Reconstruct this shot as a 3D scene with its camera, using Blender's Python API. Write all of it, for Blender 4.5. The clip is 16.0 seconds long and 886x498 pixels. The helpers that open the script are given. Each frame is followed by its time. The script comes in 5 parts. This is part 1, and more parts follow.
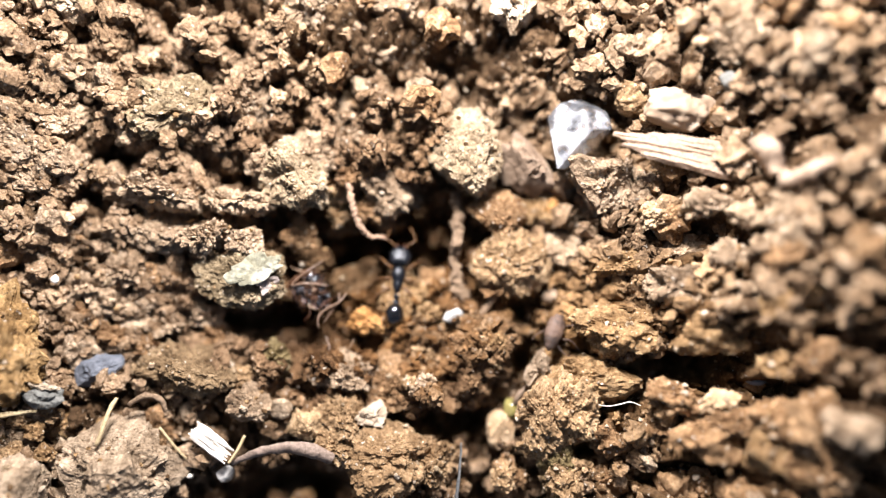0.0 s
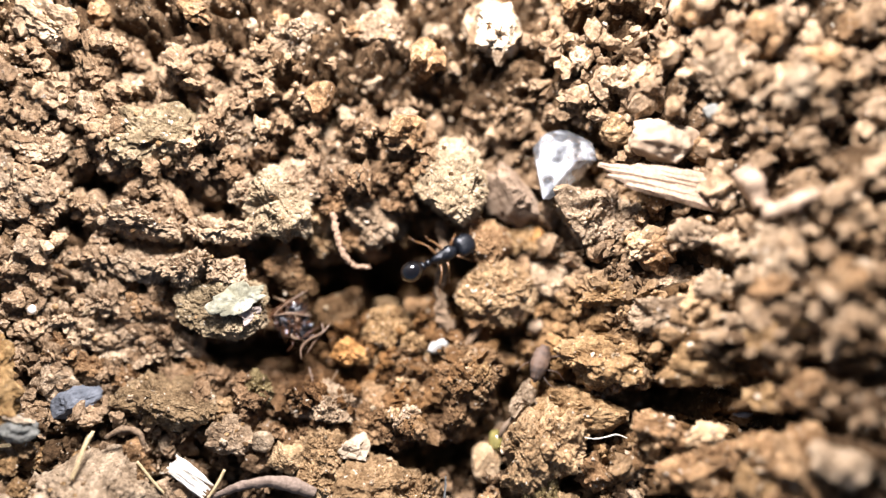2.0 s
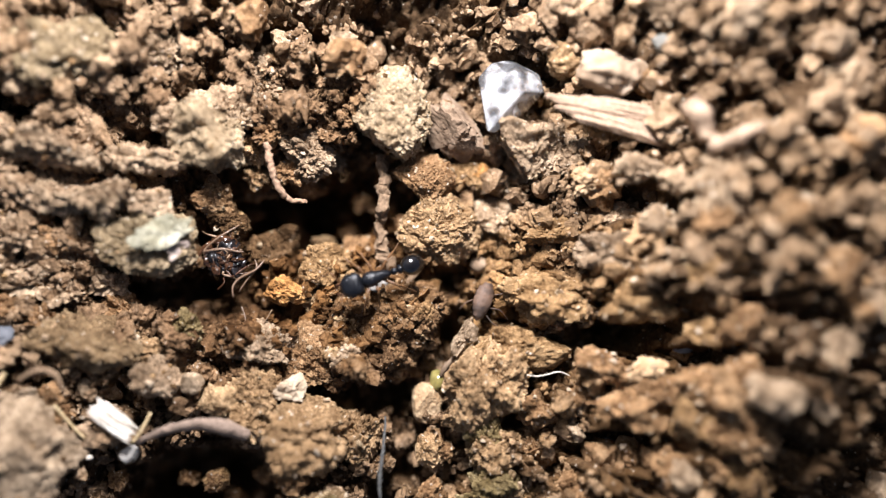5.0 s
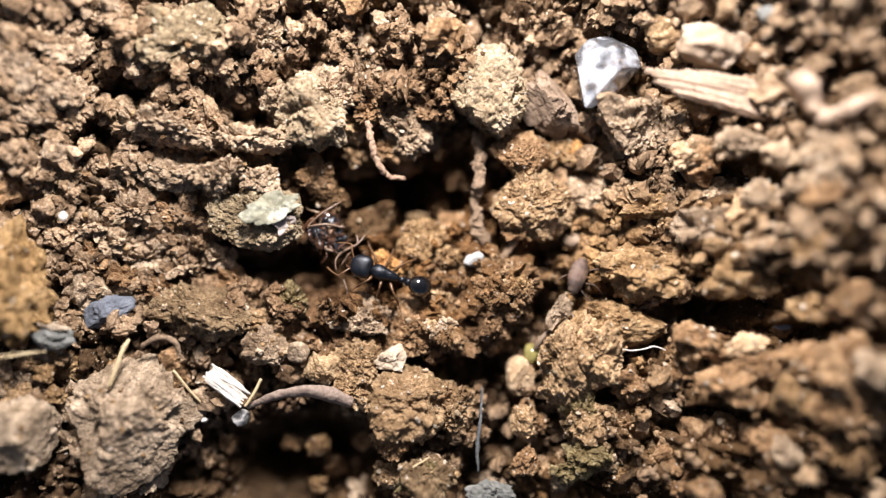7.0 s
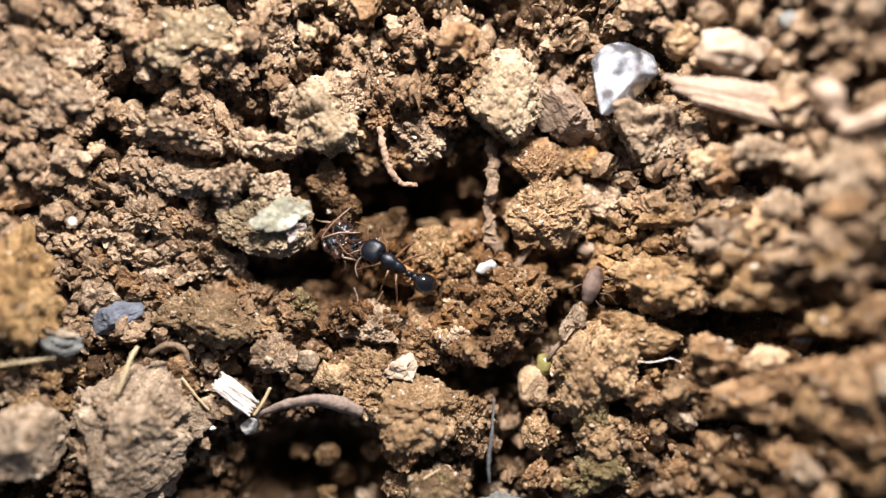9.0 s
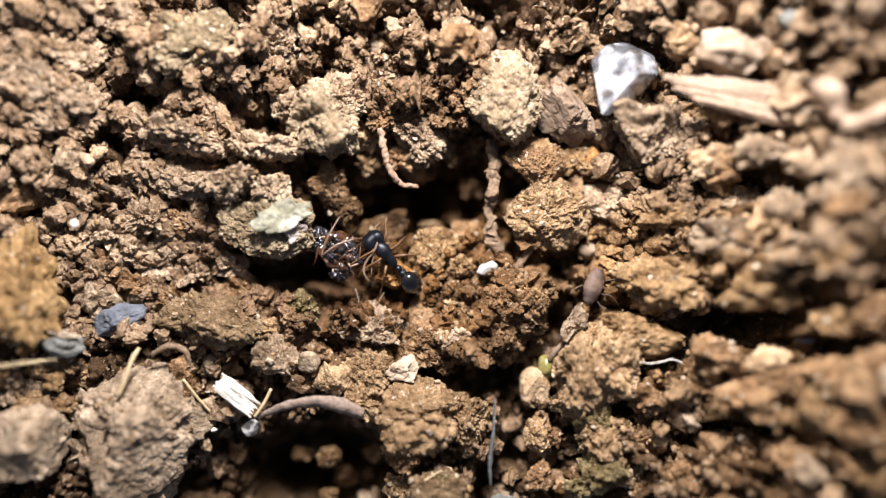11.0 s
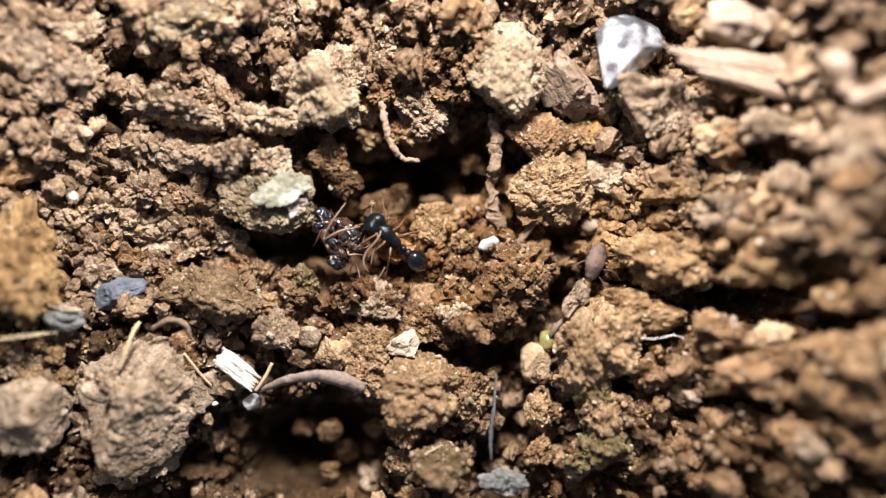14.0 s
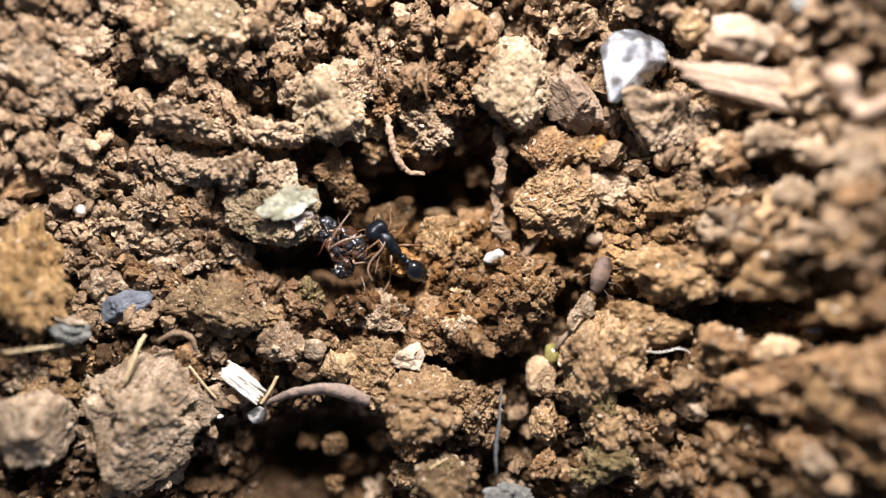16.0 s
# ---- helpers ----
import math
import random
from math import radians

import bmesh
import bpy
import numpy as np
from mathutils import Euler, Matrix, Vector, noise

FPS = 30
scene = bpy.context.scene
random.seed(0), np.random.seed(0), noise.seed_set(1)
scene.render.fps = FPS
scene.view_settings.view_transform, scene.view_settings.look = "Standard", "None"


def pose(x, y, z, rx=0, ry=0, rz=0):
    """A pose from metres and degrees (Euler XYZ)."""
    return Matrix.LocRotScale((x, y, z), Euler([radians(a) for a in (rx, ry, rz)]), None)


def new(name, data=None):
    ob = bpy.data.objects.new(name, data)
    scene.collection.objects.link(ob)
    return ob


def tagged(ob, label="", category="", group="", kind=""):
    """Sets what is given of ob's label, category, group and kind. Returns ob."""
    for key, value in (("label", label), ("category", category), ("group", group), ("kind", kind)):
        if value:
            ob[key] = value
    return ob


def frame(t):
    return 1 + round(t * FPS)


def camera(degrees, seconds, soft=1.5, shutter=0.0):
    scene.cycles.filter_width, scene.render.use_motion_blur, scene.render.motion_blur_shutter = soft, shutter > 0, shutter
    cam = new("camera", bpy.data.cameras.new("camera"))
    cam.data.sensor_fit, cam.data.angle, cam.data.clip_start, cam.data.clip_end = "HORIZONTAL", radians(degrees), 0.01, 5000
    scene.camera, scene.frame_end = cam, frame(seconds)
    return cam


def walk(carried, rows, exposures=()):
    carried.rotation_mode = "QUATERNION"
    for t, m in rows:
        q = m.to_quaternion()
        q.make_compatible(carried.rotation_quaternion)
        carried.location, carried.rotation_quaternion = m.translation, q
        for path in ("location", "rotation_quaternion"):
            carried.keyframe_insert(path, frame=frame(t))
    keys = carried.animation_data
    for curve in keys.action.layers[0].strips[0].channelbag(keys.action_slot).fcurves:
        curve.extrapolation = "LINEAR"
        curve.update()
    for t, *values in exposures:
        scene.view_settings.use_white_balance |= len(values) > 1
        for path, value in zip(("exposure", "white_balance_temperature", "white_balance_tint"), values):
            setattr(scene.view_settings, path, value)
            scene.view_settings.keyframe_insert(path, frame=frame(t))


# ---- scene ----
# Macro view of a patch of loose soil, about 45 mm across. All plan sizes below are in millimetres, times MM.
MM = 0.001
cam = camera(65, 16.0, soft=1.2)
cam.data.dof.use_dof = True
cam.data.dof.focus_distance = 0.0346
cam.data.dof.aperture_fstop = 8.8
walk(cam, [
    (0.0, pose(-0.00257, -0.00224, 0.03490, 8.479, -5.995, -0.371)),
    (0.5, pose(-0.00243, -0.00232, 0.03488, 8.470, -5.682, -0.401)),
    (1.0, pose(-0.00240, -0.00194, 0.03517, 8.987, -5.062, -0.239)),
    (1.5, pose(-0.00222, -0.00162, 0.03540, 11.377, -5.512, -0.342)),
    (2.0, pose(-0.00237, -0.00180, 0.03474, 10.294, -6.958, -0.379)),
    (2.5, pose(-0.00145, -0.00188, 0.03459, 11.347, -7.195, -0.225)),
    (3.0, pose(-0.00121, -0.00200, 0.03387, 12.164, -9.542, -0.877)),
    (3.5, pose(-0.00117, -0.00220, 0.03348, 10.196, -12.862, -1.254)),
    (4.0, pose(-0.00097, -0.00259, 0.03321, 7.782, -13.421, -0.781)),
    (4.2, pose(-0.00100, -0.00268, 0.03321, 7.944, -13.010, -0.853)),
    (6.3, pose(-0.00408, -0.00317, 0.03357, 5.879, -8.977, -0.271)),
    (6.5, pose(-0.00384, -0.00317, 0.03376, 5.981, -8.066, -0.104)),
    (7.0, pose(-0.00421, -0.00347, 0.03356, 5.855, -7.152, 0.000)),
    (7.5, pose(-0.00421, -0.00319, 0.03335, 5.478, -5.961, 0.402)),
    (8.0, pose(-0.00440, -0.00313, 0.03330, 5.371, -6.637, 0.502)),
    (8.5, pose(-0.00409, -0.00310, 0.03317, 5.726, -6.191, 0.398)),
    (9.0, pose(-0.00431, -0.00295, 0.03307, 5.689, -6.452, 0.492)),
    (9.2, pose(-0.00432, -0.00291, 0.03306, 6.378, -6.438, 0.419)),
    (11.5, pose(-0.00394, -0.00330, 0.03304, 6.206, -5.784, 0.422)),
    (12.0, pose(-0.00397, -0.00322, 0.03289, 5.711, -6.082, 0.527)),
    (12.5, pose(-0.00393, -0.00333, 0.03291, 5.673, -5.998, 0.440)),
    (13.0, pose(-0.00411, -0.00343, 0.03289, 5.253, -5.654, 0.614)),
    (13.5, pose(-0.00401, -0.00335, 0.03287, 4.997, -5.643, 0.664)),
    (14.0, pose(-0.00397, -0.00351, 0.03283, 4.670, -5.776, 0.619)),
    (14.5, pose(-0.00401, -0.00336, 0.03286, 4.952, -6.042, 0.698)),
    (15.0, pose(-0.00385, -0.00335, 0.03288, 5.573, -5.819, 0.582)),
    (15.5, pose(-0.00397, -0.00338, 0.03296, 5.460, -5.944, 0.562)),
    (16.0, pose(-0.00410, -0.00335, 0.03289, 5.462, -5.554, 0.652)),
], exposures=[(0, 0.27), (2.5, 0.2), (3.5, 0.1), (4.0, 0.0), (16, 0.0)])

# ---- light: small unseen white lamp added low beyond the hole, in dim open daylight ----
added_lamp = new("added_white_lamp", bpy.data.lights.new("added_white_lamp", "POINT"))
added_lamp.data.energy, added_lamp.data.shadow_soft_size, added_lamp.data.color = 0.305, 0.005, (1.0, 0.98, 1.03)
added_lamp.location = (-0.003, 0.028, 0.031)
SUN_FROM = Vector((-0.25, 0.75, 0.9)).normalized()
world = bpy.data.worlds.new("sky")
scene.world = world
world.use_nodes = True
wn, wl = world.node_tree.nodes, world.node_tree.links
sky = wn.new("ShaderNodeTexSky")
sky.sky_type, sky.sun_disc = "NISHITA", False
sky.air_density, sky.dust_density, sky.ozone_density = 0.8, 3.0, 0.7
sky.sun_elevation = math.asin(SUN_FROM.z)
sky.sun_rotation = math.atan2(SUN_FROM.x, SUN_FROM.y)
wl.new(sky.outputs["Color"], wn["Background"].inputs["Color"])
wn["Background"].inputs["Strength"].default_value = 0.075

# ---- materials ----
def node_mat(name):
    m = bpy.data.materials.new(name)
    m.use_nodes = True
    n, l = m.node_tree.nodes, m.node_tree.links
    return m, n, l, n["Principled BSDF"]


def set_in(node, **values):
    for key, value in values.items():
        node.inputs[key.replace("_", " ")].default_value = value


def ramp(n, l, source, stops):
    r = n.new("ShaderNodeValToRGB")
    r.color_ramp.elements[0].position, r.color_ramp.elements[0].color = stops[0][0], (*stops[0][1], 1)
    r.color_ramp.elements[1].position, r.color_ramp.elements[1].color = stops[-1][0], (*stops[-1][1], 1)
    for p, c in stops[1:-1]:
        e = r.color_ramp.elements.new(p)
        e.color = (*c, 1)
    l.new(source, r.inputs["Fac"])
    return r


def noise_tex(n, l, size_mm, detail=4.0, rough=0.6):
    """A noise whose features are about size_mm across, on the object's own coordinates."""
    co = n.get("Texture Coordinate") or n.new("ShaderNodeTexCoord")
    t = n.new("ShaderNodeTexNoise")
    set_in(t, Scale=1.0 / (size_mm * MM), Detail=detail, Roughness=rough)
    l.new(co.outputs["Object"], t.inputs["Vector"])
    return t


def mix(n, l, kind, a, b, fac):
    x = n.new("ShaderNodeMix")
    x.data_type, x.blend_type = "RGBA", kind
    for value, socket in ((fac, x.inputs[0]), (a, x.inputs[6]), (b, x.inputs[7])):
        if hasattr(value, "links"):
            l.new(value, socket)
        else:
            socket.default_value = value if isinstance(value, float) else (*value, 1)
    return x.outputs[2]


def bump(n, l, b, source, depth_mm, strength=1.0, under=None):
    x = n.new("ShaderNodeBump")
    set_in(x, Strength=strength, Distance=depth_mm * MM)
    l.new(source, x.inputs["Height"])
    if under:
        l.new(under.outputs["Normal"], x.inputs["Normal"])
    l.new(x.outputs["Normal"], b.inputs["Normal"])
    return x


def earth(name, dark, mid, pale, grain_mm=0.16, relief_mm=0.10, island=0.0, per_object=0.0, rough=0.97, specks=0.0, ochre=None, sand_mm=0.0):
    """Crumbly mineral soil or stone: patches, grain, and pale or dark specks."""
    m, n, l, b = node_mat(name)
    broad = noise_tex(n, l, 2.6, 3.0)
    fine = noise_tex(n, l, grain_mm, 5.0, 0.7)
    tone = mix(n, l, "MIX", broad.outputs["Fac"], fine.outputs["Fac"], 0.5)
    colour = ramp(n, l, tone, [(0.34, dark), (0.5, mid), (0.66, pale)]).outputs["Color"]
    if ochre:
        warm = noise_tex(n, l, 5.5, 2.0)
        mask = ramp(n, l, warm.outputs["Fac"], [(0.44, (0, 0, 0)), (0.62, (1, 1, 1))])
        reach = n.new("ShaderNodeVectorMath")
        reach.operation = "DISTANCE"
        l.new(n["Texture Coordinate"].outputs["Object"], reach.inputs[0])
        reach.inputs[1].default_value = (5 * MM, -4 * MM, -3 * MM)
        dug = n.new("ShaderNodeMapRange")
        set_in(dug, From_Min=6 * MM, From_Max=17 * MM, To_Min=1.0, To_Max=0.12)
        l.new(reach.outputs["Value"], dug.inputs["Value"])
        colour = mix(n, l, "MIX", colour, ochre, mix(n, l, "MULTIPLY", mask.outputs["Color"], dug.outputs["Result"], 1.0))
        # redder soil round the hole, darkened towards it to paint in shade
        hole_reach = n.new("ShaderNodeVectorMath")
        hole_reach.operation = "DISTANCE"
        l.new(n["Texture Coordinate"].outputs["Object"], hole_reach.inputs[0])
        hole_reach.inputs[1].default_value = (-2 * MM, 1 * MM, -4 * MM)
        red_hole_shade = n.new("ShaderNodeMapRange")
        set_in(red_hole_shade, From_Min=5 * MM, From_Max=13 * MM, To_Min=1.0, To_Max=0.0)
        l.new(hole_reach.outputs["Value"], red_hole_shade.inputs["Value"])
        colour = mix(n, l, "MULTIPLY", colour, (0.55, 0.455, 0.37), red_hole_shade.outputs["Result"])
    if island or per_object:
        info = n.new("ShaderNodeNewGeometry" if island else "ShaderNodeObjectInfo")
        vary = ramp(n, l, info.outputs["Random Per Island" if island else "Random"],
                    [(0.0, (0.62, 0.56, 0.50)), (0.35, (0.95, 0.92, 0.88)), (0.7, (1.08, 1.04, 0.98)), (1.0, (1.45, 1.42, 1.36))])
        colour = mix(n, l, "MULTIPLY", colour, vary.outputs["Color"], island or per_object)
    caked = noise_tex(n, l, 0.75, 3.0, 0.65)
    crust = ramp(n, l, caked.outputs["Fac"], [(0.36, (0.60, 0.56, 0.52)), (0.5, (0.98, 0.97, 0.96)), (0.64, (1.28, 1.27, 1.25))])
    colour = mix(n, l, "MULTIPLY", colour, crust.outputs["Color"], 0.75 if sand_mm else 0.35)
    if specks:
        dots = noise_tex(n, l, 0.28, 1.0)
        mask = ramp(n, l, dots.outputs["Fac"], [(0.70, (0, 0, 0)), (0.74, (1, 1, 1))])
        colour = mix(n, l, "MIX", colour, (0.62, 0.56, 0.46), mix(n, l, "MULTIPLY", mask.outputs["Color"], (specks,) * 3, 1.0))
        soot = ramp(n, l, dots.outputs["Fac"], [(0.25, (1, 1, 1)), (0.30, (0, 0, 0))])
        colour = mix(n, l, "MIX", colour, (0.05, 0.035, 0.02), mix(n, l, "MULTIPLY", soot.outputs["Color"], (specks,) * 3, 1.0))
    sand = None
    if sand_mm:
        sand = n.new("ShaderNodeTexVoronoi")
        set_in(sand, Scale=1.0 / (sand_mm * MM))
        wob = n.new("ShaderNodeVectorMath")
        wob.operation = "MULTIPLY_ADD"
        l.new(fine.outputs["Color"], wob.inputs[0])
        wob.inputs[1].default_value = (sand_mm * MM * 0.7,) * 3
        l.new(n["Texture Coordinate"].outputs["Object"], wob.inputs[2])
        l.new(wob.outputs[0], sand.inputs["Vector"])
        grains = ramp(n, l, sand.outputs["Color"], [(0.15, (0.55, 0.52, 0.49)), (0.45, (0.92, 0.90, 0.88)), (0.68, (1.15, 1.13, 1.10)), (0.88, (1.7, 1.72, 1.74))])
        colour = mix(n, l, "MULTIPLY", colour, grains.outputs["Color"], 0.5)
    l.new(colour, b.inputs["Base Color"])
    set_in(b, Roughness=rough)
    b.inputs["Specular IOR Level"].default_value = 0.05
    under = bump(n, l, b, broad.outputs["Fac"], relief_mm * 2.0, 0.5)
    if sand:
        dome = n.new("ShaderNodeMath")
        dome.operation = "SUBTRACT"
        dome.inputs[0].default_value = 1.0
        l.new(sand.outputs["Distance"], dome.inputs[1])
        under = bump(n, l, b, dome.outputs[0], sand_mm * 0.7, 0.55, under)
    bump(n, l, b, fine.outputs["Fac"], relief_mm, 1.0, under)
    return m


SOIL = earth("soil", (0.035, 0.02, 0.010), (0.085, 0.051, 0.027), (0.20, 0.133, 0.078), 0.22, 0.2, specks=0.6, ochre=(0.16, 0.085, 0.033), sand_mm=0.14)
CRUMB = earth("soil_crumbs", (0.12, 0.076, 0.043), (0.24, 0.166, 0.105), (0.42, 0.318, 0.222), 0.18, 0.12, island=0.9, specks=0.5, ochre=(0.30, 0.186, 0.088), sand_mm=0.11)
RED_CRUMB = earth("red_brown_crumbs", (0.105, 0.061, 0.031), (0.215, 0.137, 0.076), (0.38, 0.272, 0.166), 0.18, 0.12, island=1.0, specks=0.6, sand_mm=0.11)
CLOD = earth("dry_clod", (0.19, 0.127, 0.08), (0.34, 0.25, 0.165), (0.50, 0.395, 0.285), 0.20, 0.15, per_object=0.5, specks=0.8, sand_mm=0.12)
BROWN_CLOD = earth("brown_clod", (0.13, 0.07, 0.034), (0.265, 0.16, 0.083), (0.42, 0.287, 0.167), 0.20, 0.15, per_object=0.5, specks=0.8, sand_mm=0.12)
OCHRE_CLOD = earth("ochre_clod", (0.155, 0.088, 0.039), (0.295, 0.186, 0.092), (0.44, 0.31, 0.172), 0.20, 0.15, per_object=0.4, specks=0.6, sand_mm=0.12)
TAN_CLOD = earth("tan_clod", (0.172, 0.104, 0.052), (0.325, 0.215, 0.117), (0.485, 0.352, 0.214), 0.20, 0.15, per_object=0.4, specks=0.8, sand_mm=0.12)
DARK_CLOD = earth("dark_brown_clod", (0.05, 0.028, 0.013), (0.115, 0.068, 0.034), (0.21, 0.135, 0.076), 0.18, 0.15, per_object=0.4, specks=0.5, sand_mm=0.12)
PALE_STONE = earth("pale_sandstone", (0.20, 0.138, 0.080), (0.32, 0.24, 0.15), (0.45, 0.36, 0.248), 0.17, 0.17, specks=0.9, sand_mm=0.12)
GREY_STONE = earth("grey_stone", (0.175, 0.126, 0.081), (0.305, 0.230, 0.156), (0.44, 0.35, 0.25), 0.30, 0.10, per_object=0.4, rough=0.8, sand_mm=0.14)
PURPLE_STONE = earth("purple_brown_stone", (0.115, 0.076, 0.050), (0.195, 0.136, 0.092), (0.29, 0.215, 0.152), 0.45, 0.06, rough=0.7)
TAN_PEBBLE = earth("tan_pebble", (0.32, 0.205, 0.11), (0.44, 0.31, 0.185), (0.55, 0.42, 0.28), 0.5, 0.03, per_object=0.4, rough=0.55)
OCHRE_STONE = earth("ochre_stone", (0.21, 0.135, 0.07), (0.33, 0.225, 0.125), (0.45, 0.33, 0.20), 0.3, 0.05, rough=0.7, sand_mm=0.14)
WHITE_PEBBLE = earth("white_pebble", (0.30, 0.22, 0.145), (0.41, 0.325, 0.23), (0.52, 0.435, 0.335), 0.5, 0.03, rough=0.5)
BLUE_PEBBLE = earth("slate_blue_pebble", (0.075, 0.081, 0.093), (0.125, 0.131, 0.146), (0.20, 0.205, 0.218), 0.25, 0.03, rough=0.6)
SLATE = earth("grey_slate", (0.09, 0.09, 0.08), (0.17, 0.165, 0.145), (0.27, 0.255, 0.215), 0.25, 0.08, rough=0.75)
FLAKE = earth("lichen_flake", (0.12, 0.108, 0.068), (0.26, 0.245, 0.175), (0.46, 0.435, 0.35), 0.45, 0.05)
AMBER = earth("orange_grain", (0.19, 0.085, 0.026), (0.38, 0.195, 0.070), (0.53, 0.33, 0.15), 0.22, 0.12, rough=0.5, sand_mm=0.12)
OLIVE = earth("olive_clump", (0.085, 0.053, 0.027), (0.185, 0.124, 0.068), (0.33, 0.24, 0.142), 0.2, 0.14, specks=0.5, sand_mm=0.12)
MOSS = earth("mossy_crumb", (0.085, 0.060, 0.024), (0.19, 0.142, 0.068), (0.33, 0.265, 0.15), 0.2, 0.14, specks=0.5, sand_mm=0.12)
OLIVE_TAN = earth("olive_tan_clod", (0.11, 0.076, 0.040), (0.225, 0.168, 0.10), (0.37, 0.29, 0.19), 0.2, 0.12, specks=0.6, sand_mm=0.12)
OCHRE_ROCK = earth("ochre_rock", (0.115, 0.065, 0.027), (0.225, 0.136, 0.058), (0.335, 0.222, 0.108), 0.3, 0.12, specks=0.6, sand_mm=0.2)
PINK_FLAKE = earth("pinkish_flake", (0.25, 0.19, 0.16), (0.36, 0.29, 0.245), (0.45, 0.38, 0.33), 0.3, 0.05)
CREAM_PEBBLE = earth("cream_pebble", (0.20, 0.132, 0.082), (0.32, 0.235, 0.16), (0.43, 0.335, 0.245), 1.1, 0.04, rough=0.6)
WHITE_CHIP = earth("bleached_chip", (0.50, 0.43, 0.35), (0.70, 0.635, 0.545), (0.82, 0.775, 0.70), 0.3, 0.05, rough=0.6)


def fibre(name, dark, pale, along=(1, 1, 0.08), rough=0.8):
    """Wood or root: streaks along the object's z axis."""
    m, n, l, b = node_mat(name)
    co = n.new("ShaderNodeTexCoord")
    mp = n.new("ShaderNodeMapping")
    mp.inputs["Scale"].default_value = along
    l.new(co.outputs["Object"], mp.inputs["Vector"])
    t = n.new("ShaderNodeTexNoise")
    set_in(t, Scale=1.0 / (0.16 * MM), Detail=5.0, Roughness=0.65)
    l.new(mp.outputs["Vector"], t.inputs["Vector"])
    c = ramp(n, l, t.outputs["Fac"], [(0.3, dark), (0.7, pale)])
    l.new(c.outputs["Color"], b.inputs["Base Color"])
    set_in(b, Roughness=rough)
    bump(n, l, b, t.outputs["Fac"], 0.08, 1.0)
    return m


WOOD = fibre("weathered_wood", (0.24, 0.15, 0.09), (0.50, 0.36, 0.25))
ROOT = fibre("root_bark", (0.17, 0.095, 0.055), (0.40, 0.26, 0.165))
PALE_ROOT = fibre("pale_root", (0.10, 0.058, 0.030), (0.28, 0.185, 0.108))
DARK_TWIG = fibre("dark_twig", (0.13, 0.088, 0.062), (0.31, 0.225, 0.17))
STRAW = fibre("straw", (0.36, 0.25, 0.12), (0.60, 0.47, 0.27), rough=0.5)
GREY_FIBRE = fibre("grey_fibre", (0.035, 0.035, 0.033), (0.12, 0.118, 0.11))


def clear(name, colour, rough, body):
    """Cloudy mineral: part glass, part milky body."""
    m, n, l, b = node_mat(name)
    t = noise_tex(n, l, 0.8, 4.0)
    c = ramp(n, l, t.outputs["Fac"], [(0.35, tuple(v * 0.72 for v in colour)), (0.65, colour)])
    l.new(c.outputs["Color"], b.inputs["Base Color"])
    set_in(b, Roughness=rough, IOR=1.5)
    cloud = noise_tex(n, l, 1.3, 2.0)
    low, high = max(0.0, 1.0 - 2.2 * body), min(1.0, 1.0 - 0.3 * body)
    veil = ramp(n, l, cloud.outputs["Fac"], [(0.42, (low,) * 3), (0.58, (high,) * 3)])
    l.new(veil.outputs["Color"], b.inputs["Transmission Weight"])
    bump(n, l, b, t.outputs["Fac"], 0.12, 0.6)
    return m


QUARTZ = clear("milky_quartz", (0.62, 0.62, 0.63), 0.03, 0.30)
BLUE_GRAIN = clear("bluish_grain", (0.30, 0.315, 0.35), 0.3, 0.7)
PALE_GRAIN = clear("pale_clear_grain", (0.55, 0.52, 0.47), 0.3, 0.8)
BEAD = clear("greenish_bead", (0.36, 0.30, 0.10), 0.12, 0.35)
HUSK = clear("papery_husk", (0.15, 0.088, 0.056), 0.7, 0.6)


def chitin(name, dark, pale, rough, coat=0.0, grain_mm=0.05, relief_mm=0.012):
    m, n, l, b = node_mat(name)
    t = noise_tex(n, l, grain_mm, 3.0)
    c = ramp(n, l, t.outputs["Fac"], [(0.3, dark), (0.7, pale)])
    l.new(c.outputs["Color"], b.inputs["Base Color"])
    set_in(b, Roughness=rough)
    b.inputs["Coat Weight"].default_value = coat
    b.inputs["Specular IOR Level"].default_value = 0.35
    bump(n, l, b, t.outputs["Fac"], relief_mm, 0.7)
    return m


HEAD_BLACK = chitin("dull_black_chitin", (0.002, 0.0023, 0.0034), (0.007, 0.008, 0.011), 0.34, 0.0, 0.07, 0.03)
GASTER_BLACK = chitin("glossy_black_chitin", (0.003, 0.0026, 0.003), (0.007, 0.006, 0.006), 0.06, 1.0, 0.3, 0.001)
LEG_BROWN = chitin("amber_leg_chitin", (0.055, 0.025, 0.010), (0.17, 0.085, 0.036), 0.35)
DEAD_LEG = chitin("dull_leg_chitin", (0.11, 0.065, 0.038), (0.27, 0.175, 0.105), 0.4)
PALE_LEG = chitin("dry_pale_leg_chitin", (0.08, 0.046, 0.028), (0.22, 0.14, 0.09), 0.35)
DEAD_BLACK = chitin("scuffed_black_chitin", (0.005, 0.0045, 0.005), (0.018, 0.015, 0.015), 0.27, 0.25, 0.12, 0.02)
SHELL_BROWN = chitin("glossy_brown_chitin", (0.012, 0.006, 0.004), (0.080, 0.035, 0.016), 0.2, 0.5, 0.25, 0.012)
MANDIBLE = chitin("dark_brown_chitin", (0.03, 0.012, 0.006), (0.075, 0.03, 0.015), 0.3)

